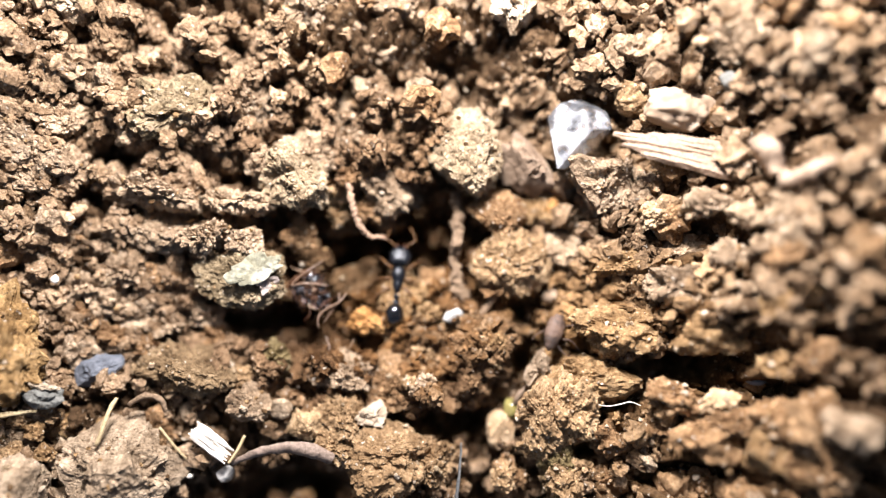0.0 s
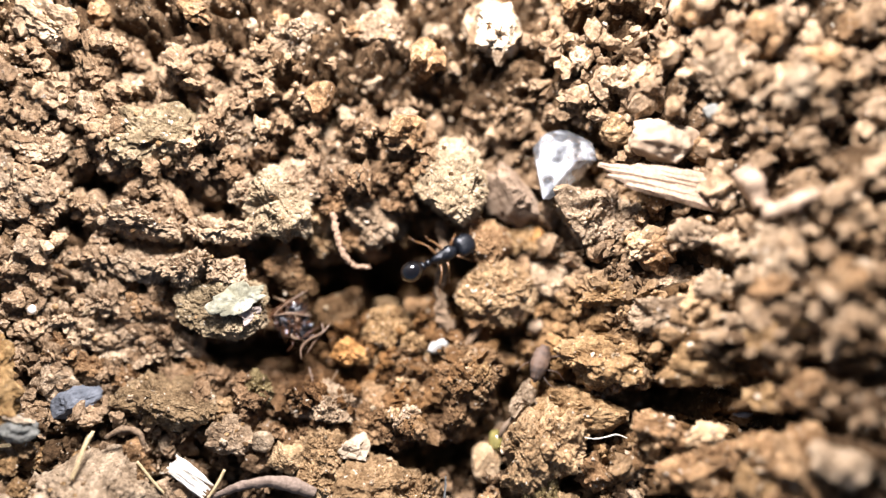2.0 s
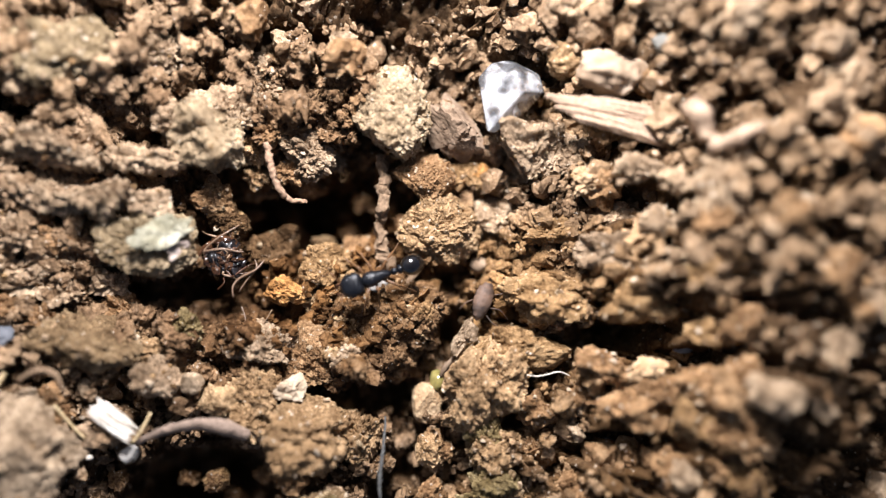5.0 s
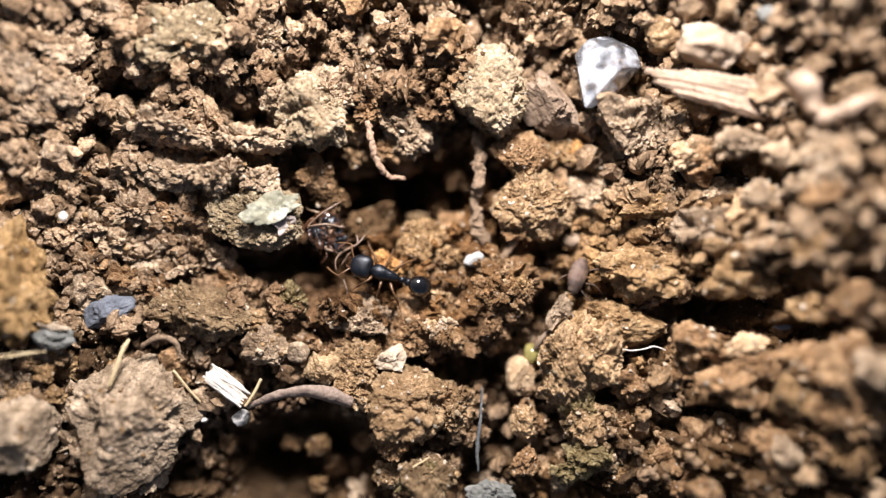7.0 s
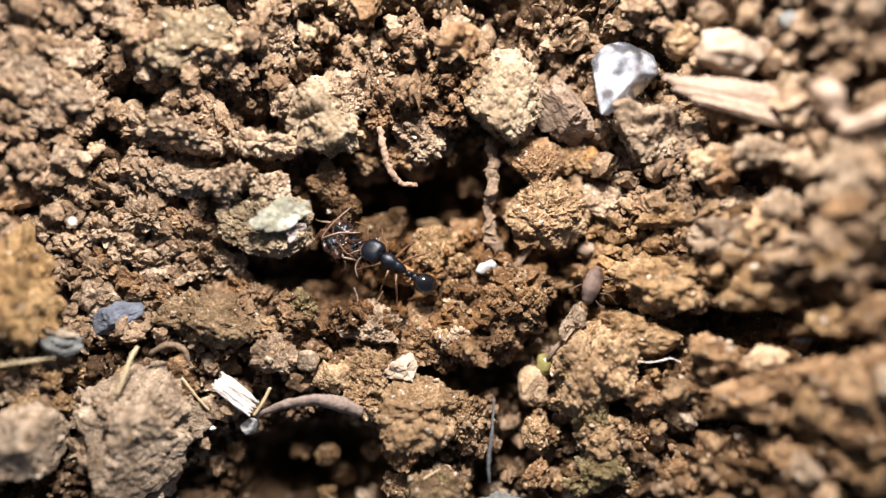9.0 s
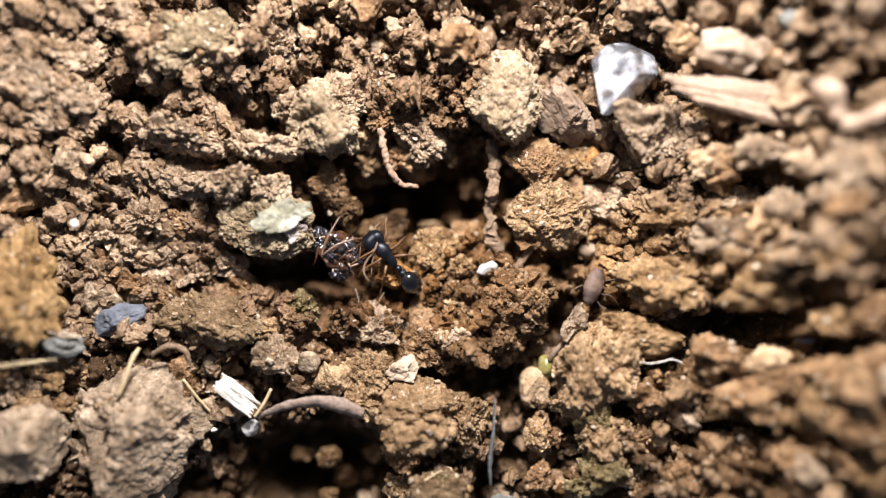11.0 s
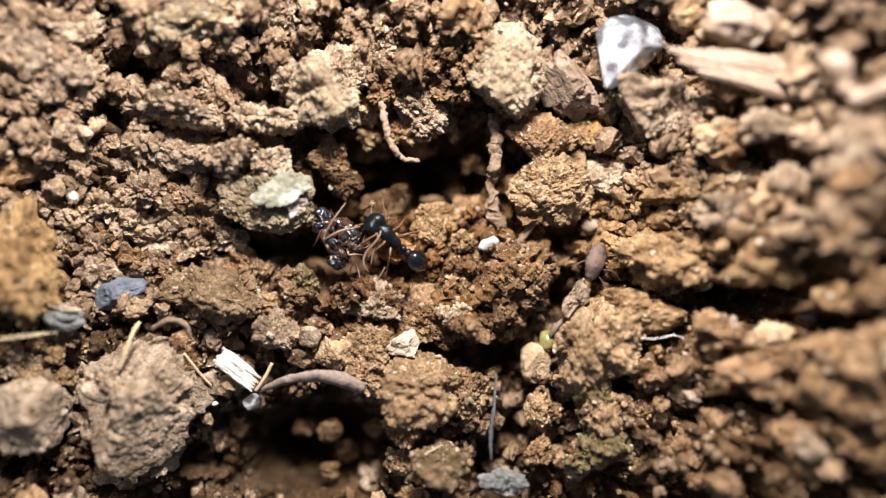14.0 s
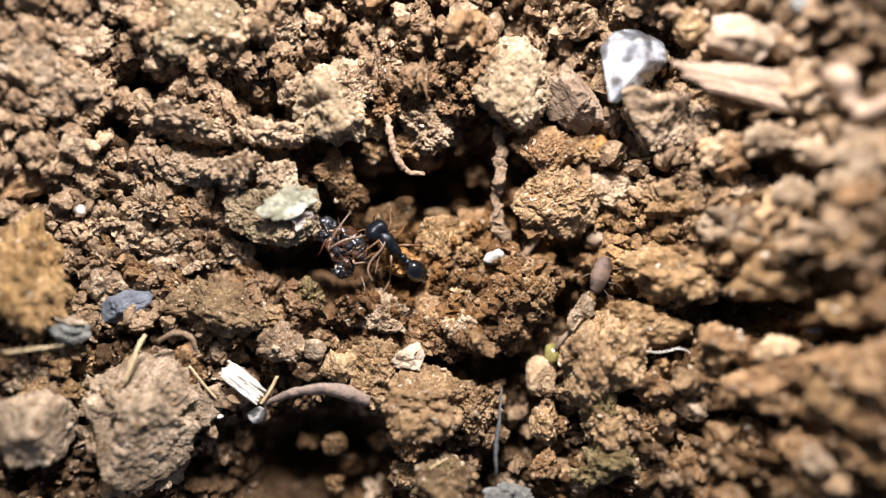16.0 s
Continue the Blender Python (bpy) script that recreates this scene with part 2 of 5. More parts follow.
# ---- shapes ----
def hashed(ix, iy, iz, seed):
    h = (ix * 374761393 + iy * 668265263 + iz * 2147483647 + seed * 1274126177) & 0xFFFFFFFF
    h = ((h ^ (h >> 13)) * 1274126177) & 0xFFFFFFFF
    h = ((h ^ (h >> 16)) * 2246822519) & 0xFFFFFFFF
    return ((h ^ (h >> 15)) & 0xFFFFFF) / float(0xFFFFFF)


def value_noise(p, seed):
    """Smooth noise in -1..1 at the rows of p."""
    i = np.floor(p).astype(np.int64)
    f = p - i
    f = f * f * f * (f * (f * 6 - 15) + 10)
    out = np.zeros(len(p))
    for dx in (0, 1):
        for dy in (0, 1):
            for dz in (0, 1):
                w = (f[:, 0] if dx else 1 - f[:, 0]) * (f[:, 1] if dy else 1 - f[:, 1]) * (f[:, 2] if dz else 1 - f[:, 2])
                out += w * hashed(i[:, 0] + dx, i[:, 1] + dy, i[:, 2] + dz, seed)
    return out * 2 - 1


def fbm(p, size, octaves=3, seed=0, gain=0.5):
    out, amp = np.zeros(len(p)), 1.0
    for k in range(octaves):
        out += amp * value_noise(p / size * 2.0**k + 17.3 * k, seed + k)
        amp *= gain
    return out


def lumps(p, size, seed=0, flat=False):
    """Rounded lumps, 1 on their tops and 0 in the joints between them."""
    q = p / size
    i = np.floor(q).astype(np.int64)
    best, second = np.full(len(p), 9.0), np.full(len(p), 9.0)
    for dx in (-1, 0, 1):
        for dy in (-1, 0, 1):
            for dz in ((0,) if flat else (-1, 0, 1)):
                c = i + (dx, dy, dz)
                o = [hashed(c[:, 0], c[:, 1], c[:, 2], seed + s) for s in (11, 23, 37)]
                d = (q[:, 0] - c[:, 0] - o[0]) ** 2 + (q[:, 1] - c[:, 1] - o[1]) ** 2
                if not flat:
                    d = d + (q[:, 2] - c[:, 2] - o[2]) ** 2
                second = np.minimum(second, np.maximum(best, d))
                best = np.minimum(best, d)
    return np.clip(1.0 - best / 0.72, 0, 1) ** 0.5 * np.clip((np.sqrt(second) - np.sqrt(best)) * 4.0, 0, 1) ** 0.35


def ico(level):
    bm = bmesh.new()
    bmesh.ops.create_icosphere(bm, subdivisions=level, radius=1.0)
    v = np.array([x.co for x in bm.verts])
    f = np.array([[x.index for x in face.verts] for face in bm.faces])
    bm.free()
    return v, f


ICO = {k: ico(k) for k in (1, 2, 3, 4, 5, 6)}


def mesh_of(name, v, f, material, smooth=True):
    """A mesh from vertices in millimetres."""
    m = bpy.data.meshes.new(name)
    v = np.asarray(v, float) * MM
    if isinstance(f, np.ndarray):
        m.vertices.add(len(v))
        m.vertices.foreach_set("co", v.ravel())
        m.loops.add(f.size)
        m.loops.foreach_set("vertex_index", f.astype(np.int32).ravel())
        m.polygons.add(len(f))
        m.polygons.foreach_set("loop_start", np.arange(0, f.size, f.shape[1], dtype=np.int32))
        m.update(calc_edges=True)
    else:
        m.from_pydata(v.tolist(), [], f)
    m.polygons.foreach_set("use_smooth", np.full(len(m.polygons), smooth))
    m.materials.append(material)
    return m


def part(name, data, parent, label="", at=None):
    ob = new(name, data)
    ob.parent = parent
    if at is not None:
        ob.matrix_basis = at
    return tagged(ob, label)


def put(x, y, z, rx=0, ry=0, rz=0):
    """A pose from millimetres and degrees."""
    return pose(x * MM, y * MM, z * MM, rx, ry, rz)


def lump_shape(size, seed, level=4, uneven=0.36, grains=0.13, grain_size=0.34, faces=3, grit=0.065):
    """A crumbly or stony body of the given full sizes in millimetres: broad unevenness, broken faces, granules and grit (both in millimetres)."""
    v, f = ICO[level]
    rng = np.random.default_rng(seed)
    half = np.array(size) * 0.55
    r = 1 + uneven * fbm(v, 0.8, 4, seed, 0.55)
    p = v * r[:, None]
    for _ in range(faces):
        d = rng.normal(size=3)
        d /= np.linalg.norm(d)
        over = np.clip(p @ d - rng.uniform(0.5, 0.85), 0, None)
        p = p - over[:, None] * d * 0.92
    p = p * half
    n = v / half
    n /= np.linalg.norm(n, axis=1, keepdims=True)
    warp = p + 0.42 * grain_size * np.stack([fbm(p, grain_size * 1.4, 3, seed + s) for s in (1, 2, 3)], 1)
    crumb = np.clip(0.5 + 1.1 * fbm(p, grain_size * 3.6, 2, seed + 9), 0, 1)
    hole = np.clip(fbm(p, grain_size * 2.4, 2, seed + 8) - 0.35, 0, None)
    crack = np.clip(1 - 7 * np.abs(fbm(p, grain_size * 4.2, 3, seed + 6)), 0, 1)
    out = 1.15 * grains * (lumps(warp, grain_size * 1.9, seed + 2) - 0.6)
    out += grains * (0.35 + 0.85 * crumb) * (lumps(warp, grain_size * 0.9, seed) - 0.6)
    out += 0.55 * grains * crumb * (lumps(warp + 5.1, grain_size * 0.42, seed + 4) - 0.5)
    p = p + n * (out + grit * (0.5 + 0.7 * crumb) * fbm(p, grain_size * 0.5, 3, seed + 5, 0.6) - grains * (2.4 * hole + 0.8 * crack))[:, None]
    return p, f


GRANULES = []


def studs(ob, v, count, seed):
    """Sand grains and tiny crumbs stuck on a clod, each a part of it, on shared meshes."""
    if not GRANULES:
        for k in range(12):
            material = (CLOD, PALE_STONE, OCHRE_CLOD, CLOD, DARK_CLOD, WHITE_PEBBLE)[k % 6]
            g, f = lump_shape((0.26, 0.22, 0.2), 900 + k, 2, uneven=0.3, grains=0.02, grain_size=0.12, faces=4, grit=0.012)
            GRANULES.append(mesh_of("granule", g, f, material, False))
    rng = np.random.default_rng(seed + 77)
    upper = np.flatnonzero(v[:, 2] > -0.1 * np.ptp(v[:, 2]))
    for k in rng.choice(upper, min(count, len(upper)), False):
        g = part("granule", GRANULES[rng.integers(12)], ob)
        g.matrix_basis = put(*v[k], *rng.uniform(0, 360, 3)) @ Matrix.Scale(0.3 + 1.1 * rng.random() ** 2, 4)


def clod(name, x, y, z, size, rz, material, label, category="soil clod", seed=1, level=0, group="", tilt=(0, 0), smooth=False, **shape):
    level = level or (6 if max(size) > 2.2 and -12 < x < 8 else 5 if max(size) > 1.6 and x < 13 else 4)
    v, f = lump_shape(size, seed, level, **shape)
    ob = new(name, mesh_of(name, v, f, material, smooth))
    ob.matrix_world = put(x, y, z, tilt[0], tilt[1], rz)
    if max(size) > 1.5 and not smooth and shape.get("grains", 1) > 0.055:
        studs(ob, v, int(6 * size[0] * size[1] ** 0.5), seed)
    return tagged(ob, label, category, group)


def pebble(name, x, y, z, size, rz, material, label, category="pebble", seed=1, level=3, faces=5, group=""):
    return clod(name, x, y, z, size, rz, material, label, category, seed, level, group, uneven=0.14, grains=0.012, faces=faces, grit=0.012, smooth=True)


def flake_plate(name, x, y, z, length, width, rz, material, label, seed=1, tilt=(0, 0), thick=0.07):
    """A thin, curled flake with a chipped outline."""
    n, rings = 64, 12
    turn = np.arange(n) * 2 * np.pi / n
    rim = np.stack([np.cos(turn), np.sin(turn), np.zeros(n)], 1)
    edge = 1 + 0.42 * fbm(rim, 0.9, 3, seed) + 0.12 * fbm(rim, 0.22, 2, seed + 1)
    k = np.linspace(0.02, 1, rings)
    px = (k[:, None] * edge * np.cos(turn) * length / 2).ravel()
    py = (k[:, None] * edge * np.sin(turn) * width / 2).ravel()
    p = np.stack([px, py, 0 * px], 1)
    pz = 0.22 * fbm(p, 0.9, 3, seed + 2) + 0.05 * fbm(p, 0.2, 2, seed + 3) + 0.10 * (px / length) ** 2
    t = thick * (1 - 0.6 * np.repeat(k, n) ** 3)
    v = np.concatenate([np.stack([px, py, pz + t], 1), np.stack([px, py, pz - t], 1)])
    f, m = [], n * rings
    for i in range(rings - 1):
        for j in range(n):
            a, b = i * n + j, i * n + (j + 1) % n
            c, d = a + n, b + n
            f += [(a, c, b), (b, c, d), (m + a, m + b, m + c), (m + b, m + d, m + c)]
    for j in range(n):
        a, b = (rings - 1) * n + j, (rings - 1) * n + (j + 1) % n
        f += [(a, m + a, b), (b, m + a, m + b)]
        if 0 < j < n - 1:
            f += [(0, j, j + 1), (m, m + j + 1, m + j)]
    ob = new(name, mesh_of(name, v, np.array(f), material))
    ob.matrix_world = put(x, y, z, tilt[0], tilt[1], rz)
    return tagged(ob, label, "flake")


def curve_points(pts, steps):
    """A smooth line through a few points."""
    pts = [Vector(p) for p in pts]
    out = []
    for k in range(len(pts) - 1):
        a, b, c, d = pts[max(k - 1, 0)], pts[k], pts[k + 1], pts[min(k + 2, len(pts) - 1)]
        for s in range(steps):
            t = s / steps
            out.append(0.5 * (2 * b + (c - a) * t + (2 * a - 5 * b + 4 * c - d) * t * t + (3 * b - a - 3 * c + d) * t**3))
    return out + [pts[-1]]


def tube(pts, radii, sides=8, steps=5, rough=0.0, seed=0, flat=1.0):
    """A tapering rod along a smooth line, with closed ends. radii: at even steps along it. In millimetres."""
    line = curve_points(pts, steps)
    v, f = [], []
    side = None
    rr = np.interp(np.linspace(0, 1, len(line)), np.linspace(0, 1, len(radii)), radii)
    for k, p in enumerate(line):
        way = (line[min(k + 1, len(line) - 1)] - line[max(k - 1, 0)]).normalized()
        side = (side - way * side.dot(way)) if side else way.orthogonal()
        side.normalize()
        up = way.cross(side)
        for s in range(sides):
            a = 2 * math.pi * s / sides
            v.append(p + (side * math.cos(a) + up * math.sin(a) * flat) * rr[k])
    n = len(line)
    for k in range(n - 1):
        for s in range(sides):
            f.append([k * sides + s, k * sides + (s + 1) % sides, (k + 1) * sides + (s + 1) % sides, (k + 1) * sides + s])
    f.append(list(range(sides))[::-1])
    f.append([(n - 1) * sides + s for s in range(sides)])
    v = np.array(v)
    if rough:
        scale = float(np.mean(radii))
        v = v + rough * scale * np.stack([fbm(v, scale * 1.6, 3, seed + s) for s in (1, 2, 3)], 1)
    return v, f


def strand(name, pts, radii, material, label, category, sides=8, steps=6, rough=0.15, seed=1, flat=1.0):
    """A root, twig or hair that lies along points of the plan."""
    base = np.array(pts[0], float)
    v, f = tube([tuple(np.array(p) - base) for p in pts], radii, sides, steps, rough, seed, flat)
    ob = new(name, mesh_of(name, v, f, material))
    ob.matrix_world = put(*base)
    return tagged(ob, label, category)


def splinter_chip(name, x, y, z, length, width, rz, material, label, category, seed=1, taper=1.0, uneven=0.16, thick=0.15):
    """A torn chip of wood: flat slivers side by side, of uneven length."""
    rng = np.random.default_rng(seed)
    chip = None
    for k in range(8):
        o = ((k * 3) % 8 - 3.5) / 8 * width
        a, b = -length / 2 + rng.uniform(0, uneven) * length, length / 2 - rng.uniform(0, uneven) * length
        v, f = tube([(a, o * taper, 0), ((a + b) / 2, o * (1 + taper) / 2 + rng.uniform(-0.05, 0.05), rng.uniform(0, 0.1)), (b, o * (2 - taper) + rng.uniform(-0.1, 0.1), 0.02)],
                    (width * thick / 3, width * thick, width * thick * 0.95, width * thick / 4), 6, 5, 0.25, seed + k, 0.8)
        if chip is None:
            chip = tagged(new(name, mesh_of(name, v, f, material, False)), label, category)
            chip.matrix_world = put(x, y, z, 12, -6, rz)
        else:
            part("sliver", mesh_of("sliver", v, f, material, False), chip)
    return chip


def quartz():
    """A broken crystal: a hull of a pointed body, its ridges kept sharp."""
    rim = ((0.2, 1.85), (1.6, 1.1), (1.8, 0.1), (1.0, -0.8), (-0.75, -2.05), (-1.2, -2.1), (-1.5, 0.8), (-0.9, 1.5))
    bm = bmesh.new()
    for k, (x, y) in enumerate(rim):
        bm.verts.new(Vector((x, y, 0.25 * (k % 3))) * MM)
        bm.verts.new(Vector((0.72 * x, 0.72 * y, -0.9)) * MM)
    for x, y, z in ((0.35, 0.75, 1.15), (-0.75, 0.45, 1.0), (0.45, -0.2, 1.2), (-0.75, -1.1, 0.7)):
        bm.verts.new(Vector((x, y, z)) * MM)
    bmesh.ops.convex_hull(bm, input=bm.verts[:])
    bmesh.ops.delete(bm, geom=[v for v in bm.verts if not v.link_faces], context="VERTS")
    bmesh.ops.bevel(bm, geom=bm.edges[:], offset=0.05 * MM, segments=1, affect="EDGES")
    m = bpy.data.meshes.new("quartz_shard")
    bm.to_mesh(m)
    bm.free()
    m.materials.append(QUARTZ)
    ob = new("quartz_shard", m)
    ob.matrix_world = put(7.95, 8.92, 1.2)
    return tagged(ob, "clear faceted quartz shard lying on the soil", "crystal")


def husk():
    """The shed skin of a tiny insect: a papery body, a crumpled tail, and thin legs."""
    ob = tagged(new("insect_husk"), "translucent pinkish papery insect husk with thin legs", "insect husk")
    ob.matrix_world = put(6.95, -1.25, -0.55, 0, 0, -20)
    v, f = ICO[4]
    y = v[:, 1]
    ring = 1 + 0.05 * np.sin(y * 22) + 0.05 * fbm(v, 0.5, 2, 3)
    part("body", mesh_of("body", np.stack([v[:, 0] * 0.47 * (1 + 0.12 * y), y * 1.0, v[:, 2] * 0.30], 1) * ring[:, None], f, HUSK), ob)
    tail = lump_shape((0.95, 1.9, 0.6), 661, 4, uneven=0.5, grains=0.08, grain_size=0.3, faces=3, grit=0.1)
    part("tail", mesh_of("tail", *tail, GREY_STONE, False), ob, "crumpled grey tail end", put(-0.2, -1.7, -0.35))
    for pts in ([(0.45, 0.5, 0), (0.9, 0.75, 0.15), (1.25, 1.2, 0.1)], [(0.5, -0.2, 0), (0.95, -0.15, 0.2), (1.5, -0.45, 0.1)],
                [(0.4, -0.6, 0), (0.8, -0.9, 0.2), (1.3, -0.9, 0.0)], [(-0.5, -0.1, 0), (-0.85, -0.4, 0.2), (-1.0, -0.8, 0)]):
        v, f = tube(pts, (0.035, 0.03, 0.018), 6, 4)
        part("leg", mesh_of("leg", v, f, HUSK), ob)
    return ob


# ---- the ground: one sheet, a shallow bowl round an ant hole, with pits between heaped crumbs ----
DIPS = []


def dip(x, y, rx, ry, depth, turn=0):
    """A rounded pit (or, with a negative depth, a hump)."""
    DIPS.append((x, y, rx, ry, depth, radians(turn)))


def bowl(x, y):
    """Low in the middle, steep on the right (+x), gentler on the left and towards the far side (+y)."""
    far = np.exp(-(x * x + y * y) / 2500)
    right, left = 1 - np.exp(-(np.maximum(x, 0) / 14.2) ** 3), 1 - np.exp(-np.minimum(x, 0) ** 2 / 200)
    back, front = 1 - np.exp(-np.maximum(y, 0) ** 2 / 150), 1 - np.exp(-np.minimum(y, 0) ** 2 / 120)
    return (-3.9 + 0.07 * np.clip(x, -16, 0) + 0.06 * np.clip(y, -10, 0) + 12.4 * right * (1 - 0.4 * front) + (0.9 * left + 2.0 * (x < -16) * (1 - np.exp(-(x + 16) ** 2 / 60))) + 5.0 * back * (1 - 0.5 * right) + 0.1 * front) * far


def smooth_ground(x, y):
    z = bowl(x, y)
    for px, py, rx, ry, depth, turn in DIPS:
        dx, dy = x - px, y - py
        u, v = dx * math.cos(turn) + dy * math.sin(turn), -dx * math.sin(turn) + dy * math.cos(turn)
        z = z - depth * np.exp(-((u / rx) ** 2 + (v / ry) ** 2) ** 1.5)
    return z


dip(7.2, 3.3, 0.7, 1.0, 2.5, 0)
dip(3.3, 2.1, 0.6, 0.8, 2.0, 0)
dip(-2.2, 3.2, 1.5, 0.8, 2.6, 0)
dip(-6.5, 2.8, 0.7, 0.9, 2.2, 0)
dip(-0.9, 4.2, 2.7, 2.0, 8.5, 0)
dip(-5.6, 0.6, 1.6, 1.6, 3.7, 0)
dip(-8.1, -0.2, 0.9, 0.7, 2.0, 0)
dip(-6.5, -10.5, 3.8, 1.7, 12.0, 0)
dip(-16.0, 8.2, 1.6, 0.8, 4.2, 0)
dip(6.0, -2.7, 0.9, 1.0, 4.2, 0)
dip(2.6, -6.0, 1.6, 0.8, 3.6, 0)
dip(12.9, -3.1, 2.6, 0.8, 5.1, 0)
dip(13.2, 3.4, 1.6, 0.7, 3.4, 0)
dip(8.9, -6.9, 0.9, 0.9, 3.4, 0)
dip(-20.5, 2.5, 0.8, 0.7, 2.5, 0)
dip(10.4, 5.7, 0.8, 0.6, 2.5, 0)
dip(-3.3, 3.1, 2.0, 1.1, 2.8, 0)
dip(-6.8, -0.6, 1.6, 0.9, 2.5, 0)
dip(-5.3, -1.5, 1.8, 0.9, 2.5, 0)
dip(0.9, 3.7, 1.1, 1.5, 2.2, 0)
dip(6.3, 0.7, 0.9, 0.9, 2.0, 0)
dip(-10.4, -5.6, 0.9, 0.6, 2.5, 0)
dip(-13.4, -0.8, 0.9, 0.4, 1.0, 0)
dip(3.5, -10.0, 1.2, 0.7, 3.4, 0)
dip(10.4, -4.8, 0.8, 0.6, 3.4, 0)
dip(25.2, 0.4, 1.6, 2.1, 4.0, 0)
dip(-11.3, 11.5, 1.3, 0.8, 2.5, 0)
dip(1.7, 11.5, 1.7, 0.7, 2.5, 0)
dip(-1.9, -9.7, 0.9, 0.9, 3.4, 0)
dip(12.8, -8.4, 1.6, 0.8, 4.2, 0)
dip(-13.0, -11.5, 1.4, 0.7, 4.2, 0)
dip(1.8, 10.4, 1.2, 0.9, -0.5, 0)
dip(-4.5, 3.0, 1.0, 0.9, 1.5, 0)
dip(-6.4, 3.6, 0.9, 0.7, 2.0, 0)
dip(-10.0, -0.7, 1.6, 0.6, 3.6, 0)
dip(-7.2, -0.4, 0.9, 0.7, 3.0, 0)
dip(14.3, -2.1, 1.9, 0.8, 3.0, 0)
dip(16.6, -4.1, 1.8, 0.7, 3.0, 0)
dip(-7.6, -12.3, 2.9, 1.0, 6.0, 0)
dip(1.5, -3.2, 3.4, 2.5, -1.9, 0)
dip(4.0, -1.7, 2.1, 1.2, -1.7, 0)
dip(12.0, 8.2, 4.5, 2.6, 2.0, -10)
dip(-3.2, 4.4, 2.4, 1.2, 4.0, 0)
dip(0.2, 2.9, 1.7, 0.9, 3.4, 0)
dip(-3.2, 3.0, 2.6, 1.2, 3.6, 0)
dip(-6.0, 1.6, 1.3, 1.2, 1.8, 0)
dip(-8.8, -0.3, 2.0, 0.8, 2.6, 0)
dip(-1.8, 9.2, 3.2, 2.4, -1.6, 0)
dip(-6.5, 5.0, 0.9, 0.7, 2.6, 0)
dip(-4.7, 5.8, 1.3, 0.8, 2.4, 0)
dip(-4.6, -2.4, 1.9, 0.9, -2.0, 0)
dip(1.8, -4.5, 2.3, 1.0, -1.7, 0)


def crumbly(p):
    """Relief of clumped soil on the flat points p."""
    w = p + 0.5 * np.stack([fbm(p, 1.7, 3, s) for s in (3, 4, 5)], 1)
    w[:, 2] = 0
    near = np.exp(-(p[:, 0] ** 2 + p[:, 1] ** 2) / 1600)
    z = 0.7 * fbm(p, 5.0, 3, 7) + 2.2 * lumps(w, 2.1, 41, True) + 1.6 * lumps(w + 3.1, 1.05, 42, True)
    z += 0.75 * lumps(w + 7.7, 0.5, 43, True) + 0.28 * fbm(p, 0.5, 3, 9)
    z -= 3.2 * np.clip(fbm(w, 1.9, 2, 77) - 0.28, 0, None)
    even = np.exp(-(((p[:, 0] - 1.8) / 3.8) ** 2 + ((p[:, 1] + 2.3) / 1.9) ** 2) ** 2)
    z = z + 0.7 * even * (2.7 - z)
    return (z - 3.0) * near * (1 + 0.6 * np.clip((p[:, 0] - 4) / 8, 0, 1) * np.clip(-p[:, 1] / 6, 0, 1))


def axis(lo, hi, step):
    core = np.arange(lo, hi + step / 2, step)
    grow = step * np.cumsum(1.55 ** np.arange(1, 33))
    return np.concatenate([(lo - grow)[::-1], core, hi + grow])


STEP = 0.135
GX, GY = axis(-31, 35, STEP), axis(-21, 27, STEP)
gx, gy = np.meshgrid(GX, GY)
flat_points = np.stack([gx.ravel(), gy.ravel(), np.zeros(gx.size)], 1)
GZ = (smooth_ground(gx.ravel(), gy.ravel()) + crumbly(flat_points)).reshape(gx.shape)
slip = 0.12 * np.stack([fbm(flat_points, 0.5, 2, s) for s in (61, 62)], 1) * np.exp(-(flat_points[:, :2] ** 2).sum(1) / 1600)[:, None]
nx, ny = len(GX), len(GY)
corner = (np.arange(ny - 1)[:, None] * nx + np.arange(nx - 1)[None]).ravel()
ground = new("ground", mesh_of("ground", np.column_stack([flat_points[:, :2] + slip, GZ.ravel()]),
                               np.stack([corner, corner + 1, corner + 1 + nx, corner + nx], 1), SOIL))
tagged(ground, "dry crumbly brown soil with pits and ridges", "soil", kind="structure")


def ground_at(x, y):
    i, j = np.clip(np.searchsorted(GX, x), 1, nx - 1), np.clip(np.searchsorted(GY, y), 1, ny - 1)
    return GZ[j, i]


